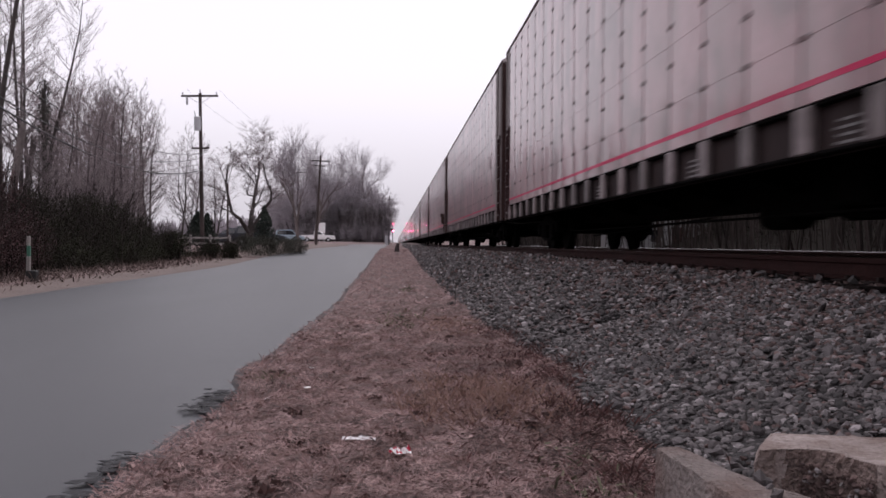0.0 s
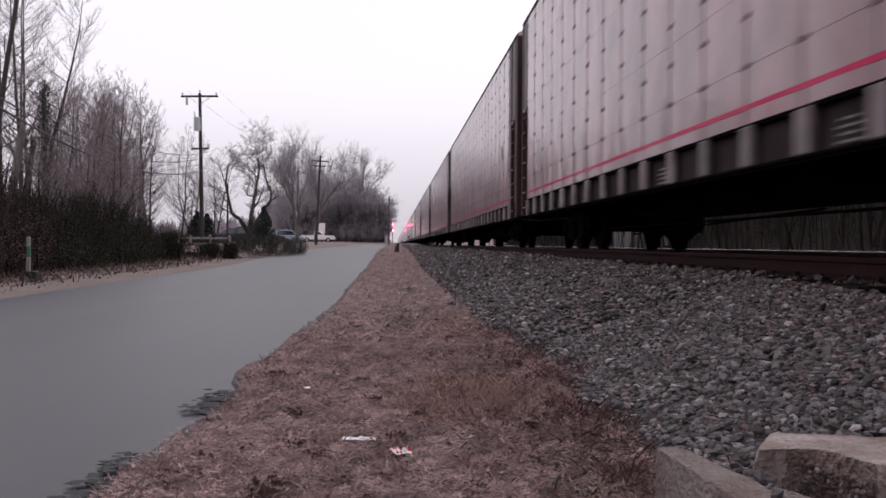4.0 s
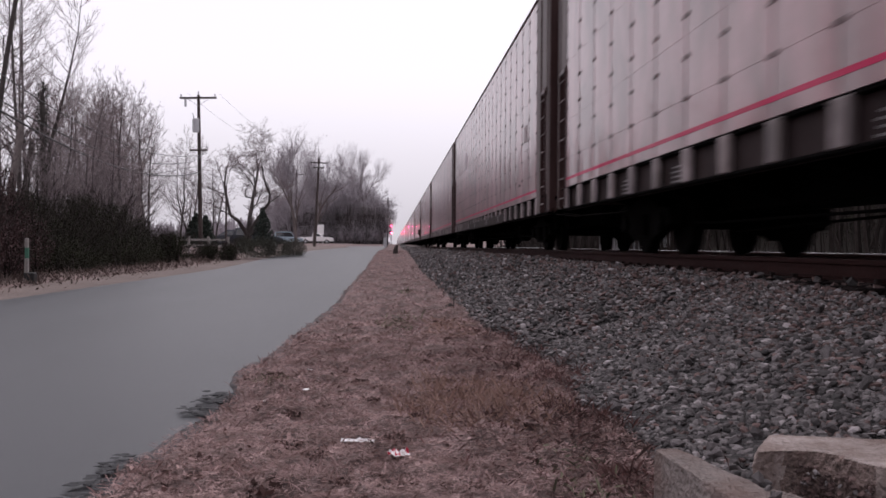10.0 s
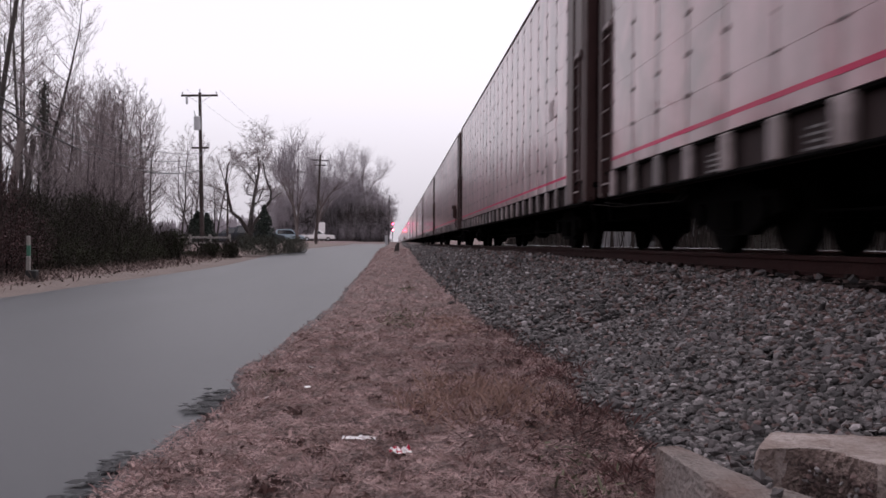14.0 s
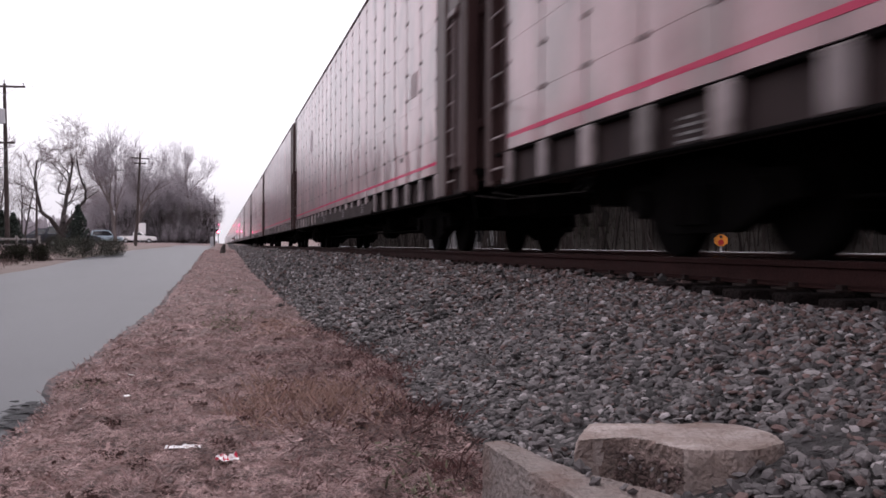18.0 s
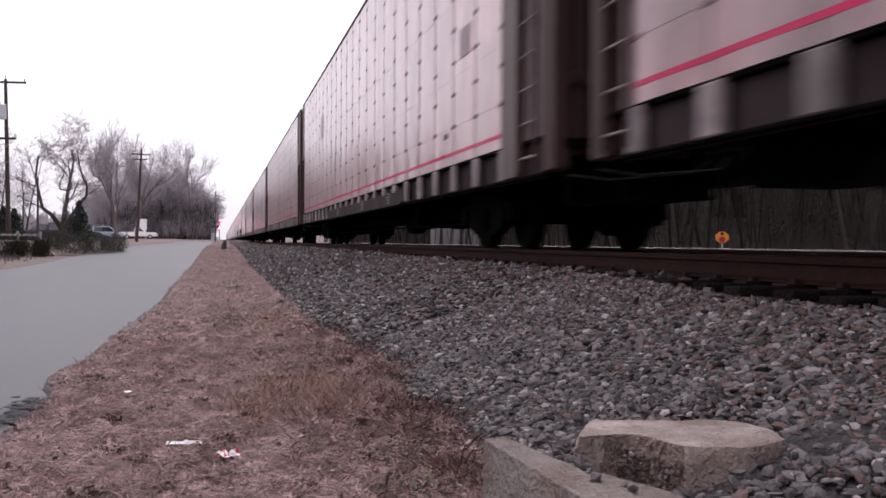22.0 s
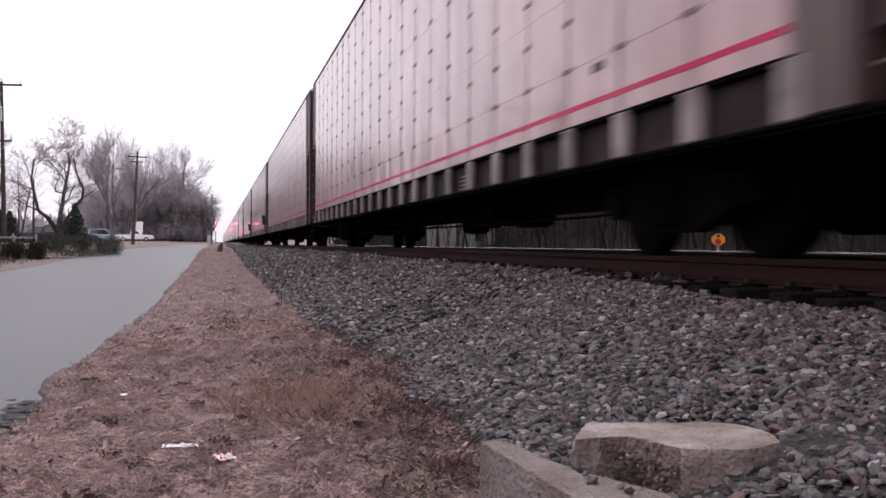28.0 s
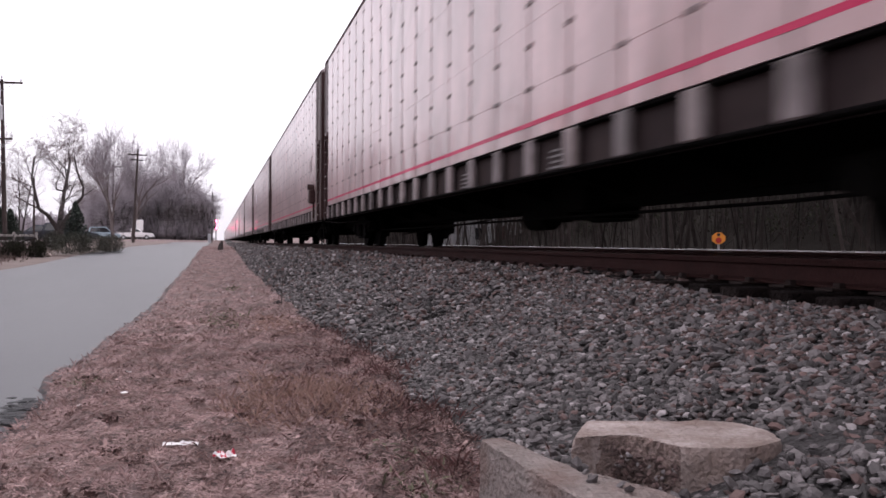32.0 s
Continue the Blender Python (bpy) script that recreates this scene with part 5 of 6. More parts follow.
def right_woods():
    r = np.random.RandomState(6)
    n = 5200
    x = 15.5 + 31 * r.uniform(size=n) ** 1.2
    y = r.uniform(-8, 150, n)
    z = np.array([ground_z(a, b) for a, b in zip(x, y)]) - 0.1
    h = r.uniform(2.5, 9, n)
    l = r.normal(0, 0.75, (n, 2))
    w = 0.010 + 0.09 * r.uniform(size=n) ** 5
    segs = np.c_[x, y, z, x + l[:, 0], y + l[:, 1], z + h, w, w * 0.6]
    k = r.randint(0, n, 9000)
    s = r.uniform(0.1, 0.9, 9000)[:, None]
    p = segs[k, 0:3] * (1 - s) + segs[k, 3:6] * s
    q = p + np.c_[r.normal(0, 0.5, (9000, 2)), r.uniform(0, 0.7, 9000)]
    segs = np.r_[segs, np.c_[p, q, np.full(9000, 0.012), np.full(9000, 0.005)]]
    v, f = tubes(segs, 4)
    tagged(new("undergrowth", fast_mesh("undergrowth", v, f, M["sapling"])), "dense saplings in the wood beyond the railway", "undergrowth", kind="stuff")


right_woods()


def far_woods():
    r = np.random.RandomState(4)
    n = 9000
    a = r.uniform(-1.5, -0.025, n)
    d = r.uniform(330, 420, n)
    h = r.uniform(6, 14, n) * (0.85 + 0.15 * np.sin(a * 9) + 0.10 * np.sin(a * 31))
    x, y = np.sin(a) * d, np.cos(a) * d
    z0 = np.full(n, 0.8)
    lean = r.normal(0, 1.2, (n, 2))
    segs = np.c_[x, y, z0, x + lean[:, 0], y + lean[:, 1], z0 + h, np.full(n, 0.55), np.full(n, 0.12)]
    v, f = tubes(segs, 3)
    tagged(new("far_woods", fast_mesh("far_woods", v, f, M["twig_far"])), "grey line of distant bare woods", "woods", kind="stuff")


far_woods()

# ---- poles and wires ----
def build_pole(x, y, h, label, arms=(), can=None, lean=0.0, r=0.15):
    t = thing("utility_pole", label, "utility pole", plant(x, y), "utility poles")
    t.matrix_basis = pose(*plant(x, y), 0, lean, 0)
    part("shaft", Geo().tube((0, 0, -0.3), (0, 0, h), r, r * 0.62, 12).mesh("shaft", M["pole"]), t)
    for z, w in arms:
        arm = part("crossarm", Geo().box(-w / 2, w / 2, -0.17, -0.07, z - 0.06, z + 0.06, 0.01).mesh("crossarm", M["pole"]), t)
        for s in (-0.46, 0.46):
            part("insulator", Geo().tube((s * w, -0.12, z + 0.06), (s * w, -0.12, z + 0.20), 0.03, n=8).tube((s * w, -0.12, z + 0.14), (s * w, -0.12, z + 0.24), 0.055, 0.04, 8).mesh("insulator", M["galv"]), arm)
        part("brace", Geo().tube((-w * 0.3, -0.12, z - 0.05), (0, -0.12, z - 0.5), 0.015, n=5).tube((w * 0.3, -0.12, z - 0.05), (0, -0.12, z - 0.5), 0.015, n=5).mesh("brace", M["galv"]), arm)
    if arms:
        part("insulator", Geo().tube((0, 0, h), (0, 0, h + 0.16), 0.03, n=8).tube((0, 0, h + 0.1), (0, 0, h + 0.24), 0.055, 0.035, 8).mesh("insulator", M["galv"]), t)
    if can:
        z0, z1 = can
        c = part("transformer", Geo().tube((-0.12, -0.36, z0), (-0.12, -0.36, z1), 0.21, n=16).tube((-0.12, -0.36, z1), (-0.12, -0.36, z1 + 0.06), 0.23, 0.18, 16).mesh("transformer", M["galv"]), t, "grey pole-mounted transformer can")
        part("bushing", Geo().tube((-0.22, -0.36, z1 + 0.05), (-0.30, -0.36, z1 + 0.42), 0.04, 0.025, 8).mesh("bushing", M["galv"]), c)
        part("switch", Geo().box(-0.85, -0.72, -0.2, -0.1, h - 0.75, h - 0.25, 0.02).mesh("switch", M["galv"]), t)
    return t


PX, PY = -12.2, 57.0
build_pole(PX, PY, 9.75, "tall wooden utility pole with crossarms and a transformer", ((9.55, 2.3), (6.25, 1.1)), (7.35, 8.15), -1.2, 0.145)
build_pole(-8.75, 99.0, 9.9, "wooden utility pole at the street corner", ((9.3, 1.9), (8.75, 1.2)), None, 2.6, 0.16)
build_pole(-13.0, 119.0, 9.8, "wooden utility pole with a small transformer", ((9.4, 2.0),), (3.6, 4.2), 0.4, 0.17)
build_pole(-1.35, 190.0, 10.0, "distant wooden utility pole by the crossing", ((9.2, 1.8),), None, 0.5, 0.2)
build_pole(-12.3, 66.0, 4.6, "thin grey post by the drive", (), None, 0.0, 0.09)
build_pole(PX - 0.1, 8.0, 10.6, "wooden utility pole beside the thicket", ((10.2, 2.3), (9.3, 1.1)), None, 0.0, 0.17)


def build_wire(a, b, sag, r, label):
    a, b = Vector(a), Vector(b)
    pts = []
    for i in range(25):
        s = i / 24
        p = a.lerp(b, s)
        p.z -= sag * 4 * s * (1 - s)
        pts.append(p)
    tagged(new("cable", Geo().path(pts, r, 4).mesh("cable", M["wire"])), label, "cable", "overhead cables")


gz = ground_z(PX, PY)
for dx, z, z_end, r in ((0.35, 6.75, 10.0, 0.018), (-0.35, 6.3, 9.7, 0.022), (0.0, 5.6, 9.3, 0.032)):
    build_wire((PX + dx, 8.0, z_end), (PX + dx, PY, z), 2.75, r, "black overhead cable between utility poles")
for dx, z, sag in ((-1.0, 9.95, 0.9), (1.0, 9.95, 0.9), (0.0, 5.1, 0.8)):
    build_wire((PX + dx, PY, z + gz), (-8.75 + dx * 0.8, 99.0, z + 0.3), sag, 0.006, "thin overhead cable between utility poles")
build_wire((PX, PY, 5.3 + gz), (-30.0, 66.0, 5.6), 0.6, 0.012, "thin overhead service cable")
build_wire((-8.75, 99.0, 9.0), (-1.35, 190.0, 10.0), 1.2, 0.015, "thin overhead cable between utility poles")


# ---- vehicles parked beyond the street corner ----
def build_pickup(x, y, turn):
    t = thing("pickup_truck", "white pickup truck parked at the street corner", "pickup truck", (x, y, rise(y) + 0.02), turn=turn)
    # length along x, nose at +x
    body = [(-2.8, 0.55), (-2.8, 1.10), (-0.75, 1.12), (-0.70, 1.20), (0.95, 1.16), (2.55, 1.05), (2.75, 0.90), (2.78, 0.50), (2.4, 0.42), (-2.5, 0.45)]
    g = Geo()
    n = len(body)
    v = [(u, s * (0.98 if w < 1.0 else 0.94), w) for s in (-1, 1) for u, w in body]
    g.add(v, [(i, (i + 1) % n, n + (i + 1) % n, n + i) for i in range(n)] + [tuple(range(n))[::-1], tuple(range(n, 2 * n))])
    part("body", g.mesh("body", M["white"]), t)
    cab = [(-0.70, 1.15), (-0.62, 1.74), (0.35, 1.78), (1.05, 1.15)]
    g = Geo()
    v = [(u, s * (0.92 if w < 1.3 else 0.74), w) for s in (-1, 1) for u, w in cab]
    g.add(v, [(0, 1, 5, 4), (1, 2, 6, 5), (2, 3, 7, 6), (3, 0, 4, 7), (3, 2, 1, 0), (4, 5, 6, 7)])
    part("cab", g.mesh("cab", M["white"]), t)
    for s in (-1, 1):
        part("side_window", Geo().add([(-0.55, s * 0.93, 1.22), (0.85, s * 0.93, 1.22), (0.35, s * 0.80, 1.68), (-0.50, s * 0.80, 1.68)], [(0, 1, 2, 3)]).mesh("side_window", M["glass"]), t)
        part("headlight", Geo().box(2.70, 2.80, s * 0.62 - 0.16, s * 0.62 + 0.16, 0.72, 0.92, 0.02).mesh("headlight", M["galv"]), t)
    for wx in (-1.75, 1.75):
        for s in (-1, 1):
            tyre = part("wheel", Geo().tube((wx, s * 0.78, 0.36), (wx, s * 1.0, 0.36), 0.37, n=20).mesh("wheel", M["tyre"]), t)
            part("rim", Geo().tube((wx, s * 0.98, 0.36), (wx, s * 1.012, 0.36), 0.21, n=14).mesh("rim", M["galv"]), tyre)
    part("bumper", Geo().box(2.72, 2.86, -0.95, 0.95, 0.42, 0.62, 0.04).mesh("bumper", M["galv"]), t)


def build_car_body(x, y, turn, paint, label, tall, kind):
    t = thing(kind, label, kind.replace("_", " "), (x, y, ground_z(x, y) + 0.03), turn=turn)
    h = tall
    g = Geo()
    low = [(-2.2, 0.35), (-2.25, 0.85), (-1.9, 0.98), (1.2, 0.96), (2.1, 0.82), (2.2, 0.45), (2.0, 0.33)]
    n = len(low)
    g.add([(u, s * 0.88, w) for s in (-1, 1) for u, w in low], [(i, (i + 1) % n, n + (i + 1) % n, n + i) for i in range(n)] + [tuple(range(n))[::-1], tuple(range(n, 2 * n))])
    part("body", g.mesh("body", M[paint]), t)
    top = [(-1.95, 0.97), (-1.7, h - 0.05), (-1.2, h), (0.3, h), (1.15, 0.96)]
    n = len(top)
    g = Geo().add([(u, s * (0.84 if w < 1 else 0.66), w) for s in (-1, 1) for u, w in top], [(i, (i + 1) % n, n + (i + 1) % n, n + i) for i in range(n)] + [tuple(range(n))[::-1], tuple(range(n, 2 * n))])
    part("roof", g.mesh("roof", M[paint]), t)
    for s in (-1, 1):
        part("side_window", Geo().add([(-1.7, s * 0.845, 1.02), (0.95, s * 0.845, 1.02), (0.28, s * 0.70, h - 0.1), (-1.55, s * 0.70, h - 0.1)], [(0, 1, 2, 3)]).mesh("side_window", M["glass"]), t)
    part("windscreen", Geo().add([(1.10, -0.74, 1.02), (1.10, 0.74, 1.02), (0.42, 0.60, h - 0.06), (0.42, -0.60, h - 0.06)], [(0, 1, 2, 3)]).mesh("windscreen", M["glass"]), t)
    for wx in (-1.4, 1.4):
        for s in (-1, 1):
            tyre = part("wheel", Geo().tube((wx, s * 0.70, 0.32), (wx, s * 0.90, 0.32), 0.33, n=18).mesh("wheel", M["tyre"]), t)
            part("rim", Geo().tube((wx, s * 0.88, 0.32), (wx, s * 0.912, 0.32), 0.19, n=12).mesh("rim", M["galv"]), tyre)
    return t


build_pickup(-12.9, 150.0, 0)
build_car_body(-11.3, 74.0, 10, "dark_paint", "dark blue sport utility car parked in the drive", 1.62, "parked_car")
build_car_body(-13.9, 78.0, 170, "dark_paint", "dark car parked under the trees", 1.5, "parked_car")
build_car_body(-14.9, 126.0, 5, "blue_paint", "pale blue van parked beyond the hedge", 1.75, "parked_van")
board = thing("sign_board", "white upright sign board behind the pickup truck", "sign", (-12.6, 154.0, rise(154)))
part("panel", Geo().box(-0.55, 0.55, -0.05, 0.05, 1.5, 3.3, 0.03).mesh("panel", M["white"]), board)
for s in (-0.4, 0.4):
    part("leg", Geo().box(s - 0.05, s + 0.05, -0.04, 0.04, -0.1, 1.5, 0.01).mesh("leg", M["galv"]), board)


# ---- fence and stone heap by the drive ----
fence = thing("rail_fence", "low weathered white rail fence near the drive", "fence", plant(-11.2, 47.0))
fp = Geo().box(-0.06, 0.06, -0.06, 0.06, -0.1, 0.85, 0.012).mesh("post", M["fence"])
fr = Geo().box(0.0, 1.0, -0.02, 0.02, 0, 0.11, 0.008).mesh("board", M["fence"])
for i in range(4):
    part("post", fp, fence, at=pose(i - 0.5, 0.1 * i, 0))
    if i < 3:
        for z in (0.32, 0.62):
            part("board", fr, fence, at=pose(i - 0.5, 0.1 * i - 0.06, z, 0, 0, 5.7))
heap = thing("stone_heap", "low heap of pale broken stones beside the drive", "stone heap", plant(-6.8, 38.4))
r = random.Random(8)
for i in range(16):
    s = r.uniform(0.05, 0.12)
    g = Geo().box(-s, s, -s * 0.8, s * 0.8, -s * 0.6, s * 0.6, s * 0.3)
    a, d = r.uniform(0, 6.28), r.random() ** 0.5 * 0.4
    part("stone", g.mesh("stone", M["concrete"]), heap, at=pose(math.cos(a) * d, math.sin(a) * d * 0.6, 0.05 + (0.5 - d) * r.uniform(0.1, 0.5), r.uniform(0, 60), r.uniform(0, 60), r.uniform(0, 360)))
build_bush("bush", "low dry brush in front of the fence", plant(-11.4, 45.5), [(0, 0, 0.25, 1.6, 0.6, 0.3), (-2.2, 0.4, 0.3, 1.2, 0.6, 0.4)], 1600, 0.04, "brush", 30, 78)

# ---- marker post in the thicket ----
marker = thing("marker_post", "white and green utility marker post with a dark box", "marker post", plant(-8.3, 20.6))
part("lower_sleeve", Geo().box(-0.045, 0.045, -0.03, 0.03, 0.22, 0.56, 0.01).mesh("lower_sleeve", M["fence"]), marker)
part("upper_sleeve", Geo().box(-0.04, 0.04, -0.03, 0.03, 0.80, 1.02, 0.01).mesh("upper_sleeve", M["fence"]), marker)
part("middle_sleeve", Geo().box(-0.035, 0.05, -0.025, 0.025, 0.56, 0.80, 0.01).mesh("middle_sleeve", M["green_post"]), marker, "green plastic sleeve")
part("base_box", Geo().box(-0.03, 0.20, -0.1, 0.1, -0.1, 0.24, 0.02).mesh("base_box", M["black"]), marker, "dark box at the foot")

# ---- railway signal with two red aspects, far down the line ----
sig = thing("railway_signal", "tall railway signal showing two red lamps", "railway signal", (-1.1, 400.0, 0.9))
part("mast", Geo().tube((0, 0, -0.3), (0, 0, 9.6), 0.13, 0.10, 10).mesh("mast", M["black"]), sig)
for z in (6.0, 8.9):
    hood = part("backplate", Geo().tube((0, -0.25, z), (0, -0.18, z), 0.62, n=20).mesh("backplate", M["black"]), sig)
    part("red_lamp", Geo().tube((0, -0.36, z), (0, -0.252, z), 0.24, 0.26, 16).mesh("red_lamp", M["red_lamp"]), hood, "lit red lamp")
part("ladder", Geo().tube((-0.2, 0.3, -0.3), (-0.2, 0.3, 9.0), 0.03, n=5).tube((0.2, 0.3, -0.3), (0.2, 0.3, 9.0), 0.03, n=5).mesh("ladder", M["black"]), sig)
part("relay_box", Geo().box(-1.6, -0.5, -0.5, 0.5, -0.2, 1.9, 0.05).mesh("relay_box", M["galv"]), sig)
cross = thing("crossing_mast", "dark crossing mast with unlit lamps beside the street", "crossing signal", (-0.75, 109.0, rise(109)))
part("mast", Geo().tube((0, 0, -0.2), (0, 0, 2.6), 0.06, 0.05, 10).mesh("mast", M["black"]), cross)
for s in (-0.3, 0.3):
    part("lamp_housing", Geo().tube((s, -0.1, 1.9), (s, 0.05, 1.9), 0.16, n=14).mesh("lamp_housing", M["black"]), cross)
part("cabinet", Geo().box(-0.5, -0.1, 0.2, 0.7, -0.1, 1.1, 0.03).mesh("cabinet", M["galv"]), cross)
stump = thing("stump", "dark weathered stump on the verge", "stump", plant(0.10, 50.0))
part("trunk", Geo().tube((0, 0, -0.1), (0.02, 0, 0.30), 0.16, 0.13, 9).tube((0.02, 0, 0.28), (0.09, 0, 0.52), 0.12, 0.07, 7).mesh("trunk", M["bark_dark"]), stump)

# ---- beyond the railway ----
sign = thing("orange_sign", "orange sign with a red disc and a black disc", "sign", (12.05, 19.7, ground_z(12.05, 19.7)), turn=-30)
sz = 1.17 - ground_z(12.05, 19.7)
k = 0.155
oct_pts = [(math.cos(radians(22.5 + 45 * i)) * k * (1.12 if i % 4 in (0, 3) else 1), sz + math.sin(radians(22.5 + 45 * i)) * k) for i in range(8)]
part("plate", Geo().extrude(oct_pts, "y", -0.01, 0.01).mesh("plate", M["orange"]), sign)
part("red_disc", Geo().tube((0, -0.02, sz - 0.05), (0, -0.011, sz - 0.05), 0.072, n=20).mesh("red_disc", M["red"]), sign)
part("black_disc", Geo().tube((0, -0.02, sz + 0.09), (0, -0.011, sz + 0.09), 0.04, n=16).mesh("black_disc", M["black"]), sign)
part("post", Geo().box(-0.025, 0.025, 0.012, 0.05, -0.2, sz + 0.1, 0.006).mesh("post", M["galv"]), sign)


def build_shed(x, y, w, d, h, turn, label):
    t = thing("shed", label, "shed", (x, y, 0.4), turn=turn)
    part("wall", Geo().box(-w / 2, w / 2, -d / 2, d / 2, -0.3, h, 0.02).mesh("wall", M["wall"]), t)
    part("roof", Geo().extrude([(-w / 2 - 0.3, h - 0.05), (0, h + w * 0.25), (w / 2 + 0.3, h - 0.05), (w / 2 + 0.3, h + 0.08), (0, h + w * 0.25 + 0.15), (-w / 2 - 0.3, h + 0.08)], "y", -d / 2 - 0.3, d / 2 + 0.3).mesh("roof", M["shingle"]), t)
    part("door", Geo().box(0.3, 1.2, -d / 2 - 0.04, -d / 2, 0, 2.0, 0.01).mesh("door", M["brown"]), t, "dull brown door")
    part("window", Geo().box(-1.4, -0.6, -d / 2 - 0.03, -d / 2, 0.9, 1.8, 0.01).mesh("window", M["glass"]), t)


build_shed(20.0, 68.0, 6.5, 5.0, 2.7, 10, "pale grey shed with a dull brown door beyond the railway")

# ---- broken concrete by the ballast ----
def rough_block(name, label, outline, z0, z1, tilt, m, broken=None):
    """A lump of old concrete: its outline rounded and chipped, its top worn, and one stretch of its side broken away."""
    ring = []
    n = len(outline)
    for i in range(n):
        a, b = Vector((*outline[i], 0)), Vector((*outline[(i + 1) % n], 0))
        k = max(2, int((b - a).length / 0.011))
        ring += [a.lerp(b, j / k) for j in range(k)]
    c = sum(ring, Vector()) / len(ring)
    # soften the corners
    for _ in range(3):
        ring = [(ring[i - 1] + ring[i] * 2 + ring[(i + 1) % len(ring)]) / 4 for i in range(len(ring))]
    n = len(ring)
    v, f, slots = [], [], []
    hurt = [max(0.0, 1 - ((p - Vector((*broken[:2], 0))).length / broken[2]) ** 4) if broken else 0.0 for p in ring]
    levels = 13
    for k in range(levels):
        s = k / (levels - 1)
        for p, h in zip(ring, hurt):
            way = (c - p).normalized()
            z = z0 + (z1 - z0) * s
            chip = 0.011 * (noise.noise((p.x * 14, p.y * 14, z * 14)) + 0.5) + 0.004 * noise.noise((p.x * 45, p.y * 45, z * 45))
            chip += 0.010 * max(0.0, s - 0.88) / 0.12
            if h > 0:
                chip += h * (0.006 + 0.022 * abs(noise.noise((p.x * 26, p.y * 26, z * 26))) + 0.020 * noise.noise((p.x * 60, p.y * 60, z * 60)) + 0.022 * s * s)
            q = p + way * chip
            v.append((q.x, q.y, z + tilt[0] * (p.x - c.x) + tilt[1] * (p.y - c.y)))
    for s in (0.975, 0.93, 0.86, 0.77, 0.66, 0.54, 0.42, 0.30, 0.18, 0.07):
        for i, p in enumerate(ring):
            q = Vector(v[(levels - 1) * n + i])
            x, y = c.x + (q.x - c.x) * s, c.y + (q.y - c.y) * s
            z = z1 + 0.004 + 0.007 * noise.noise((x * 9, y * 9, 1.0)) + 0.003 * noise.noise((x * 40, y * 40, 1.0)) + tilt[0] * (x - c.x) + tilt[1] * (y - c.y)
            v.append((x, y, z - 0.004 * (s > 0.95)))
    rows = levels + 10
    for k in range(rows - 1):
        for i in range(n):
            j = (i + 1) % n
            f.append((k * n + i, k * n + j, (k + 1) * n + j, (k + 1) * n + i))
            slots.append(1 if k < levels and hurt[i] * (1.0 + 0.8 * noise.noise((i * 0.15, k * 0.4, 2.0))) > 0.28 else 0)
    v.append((c.x, c.y, z1 + 0.004))
    me = bpy.data.meshes.new(name)
    me.from_pydata(v, [], f + [((rows - 1) * n + i, (rows - 1) * n + (i + 1) % n, len(v) - 1) for i in range(n)])
    me.materials.append(M[m])
    me.materials.append(M["concrete_rough"])
    me.polygons.foreach_set("material_index", slots + [0] * n)
    bm = bmesh.new()
    bm.from_mesh(me)
    bmesh.ops.recalc_face_normals(bm, faces=bm.faces)
    bm.to_mesh(me)
    bm.free()
    return tagged(new(name, me), label, "concrete block", "broken concrete blocks")


SLAB = rough_block("concrete_block", "pale broken concrete slab lying on the ballast", [(1.21, 2.93), (1.32, 2.94), (1.40, 2.93), (1.45, 2.80), (1.51, 2.71), (1.60, 2.68), (1.74, 2.65), (1.83, 2.67), (1.95, 2.74), (2.00, 2.88), (1.98, 3.03), (1.90, 3.11), (1.60, 3.17), (1.38, 3.22)],
                   0.02, 0.312, (0.0, 0.0), "concrete", (1.42, 2.83, 0.17))
rough_block("concrete_block", "brown-stained concrete block half buried at the ballast's foot", [(0.80, 2.71), (0.89, 2.75), (0.96, 2.52), (1.03, 2.36), (1.20, 2.20), (1.24, 2.02), (0.90, 2.02), (0.83, 2.36)],
            -0.15, 0.35, (-0.10, 0.03), "concrete_red")

# ---- loose rubble on the broken front of the slab ----
def chunk(n, r, size, jitter=0.35):
    """n angular stones round the origin: eight corners each."""
    base = np.array([(x, y, z) for x in (-1, 1) for y in (-1, 1) for z in (-1, 1)], float)
    v = base[None] * np.array([0.62, 0.55, 0.42]) * (1 + r.uniform(-jitter, jitter, (n, 8, 3)))
    v *= size[:, None, None]
    ang = r.uniform(0, 2 * math.pi, (n, 3))
    ang[:, :2] *= 0.25
    c, s = np.cos(ang), np.sin(ang)
    x, y, z = v[..., 0], v[..., 1], v[..., 2]
    y, z = y * c[:, 0:1] - z * s[:, 0:1], y * s[:, 0:1] + z * c[:, 0:1]
    x, z = x * c[:, 1:2] + z * s[:, 1:2], -x * s[:, 1:2] + z * c[:, 1:2]
    x, y = x * c[:, 2:3] - y * s[:, 2:3], x * s[:, 2:3] + y * c[:, 2:3]
    return np.stack([x, y, z], -1)


BOX = np.array([(0, 1, 3, 2), (4, 6, 7, 5), (0, 4, 5, 1), (2, 3, 7, 6), (0, 2, 6, 4), (1, 5, 7, 3)])


PHI = (1 + 5 ** 0.5) / 2
ICO_V = np.array([(0, 1, PHI), (0, -1, PHI), (0, 1, -PHI), (0, -1, -PHI), (1, PHI, 0), (-1, PHI, 0), (1, -PHI, 0), (-1, -PHI, 0), (PHI, 0, 1), (PHI, 0, -1), (-PHI, 0, 1), (-PHI, 0, -1)]) / 1.9
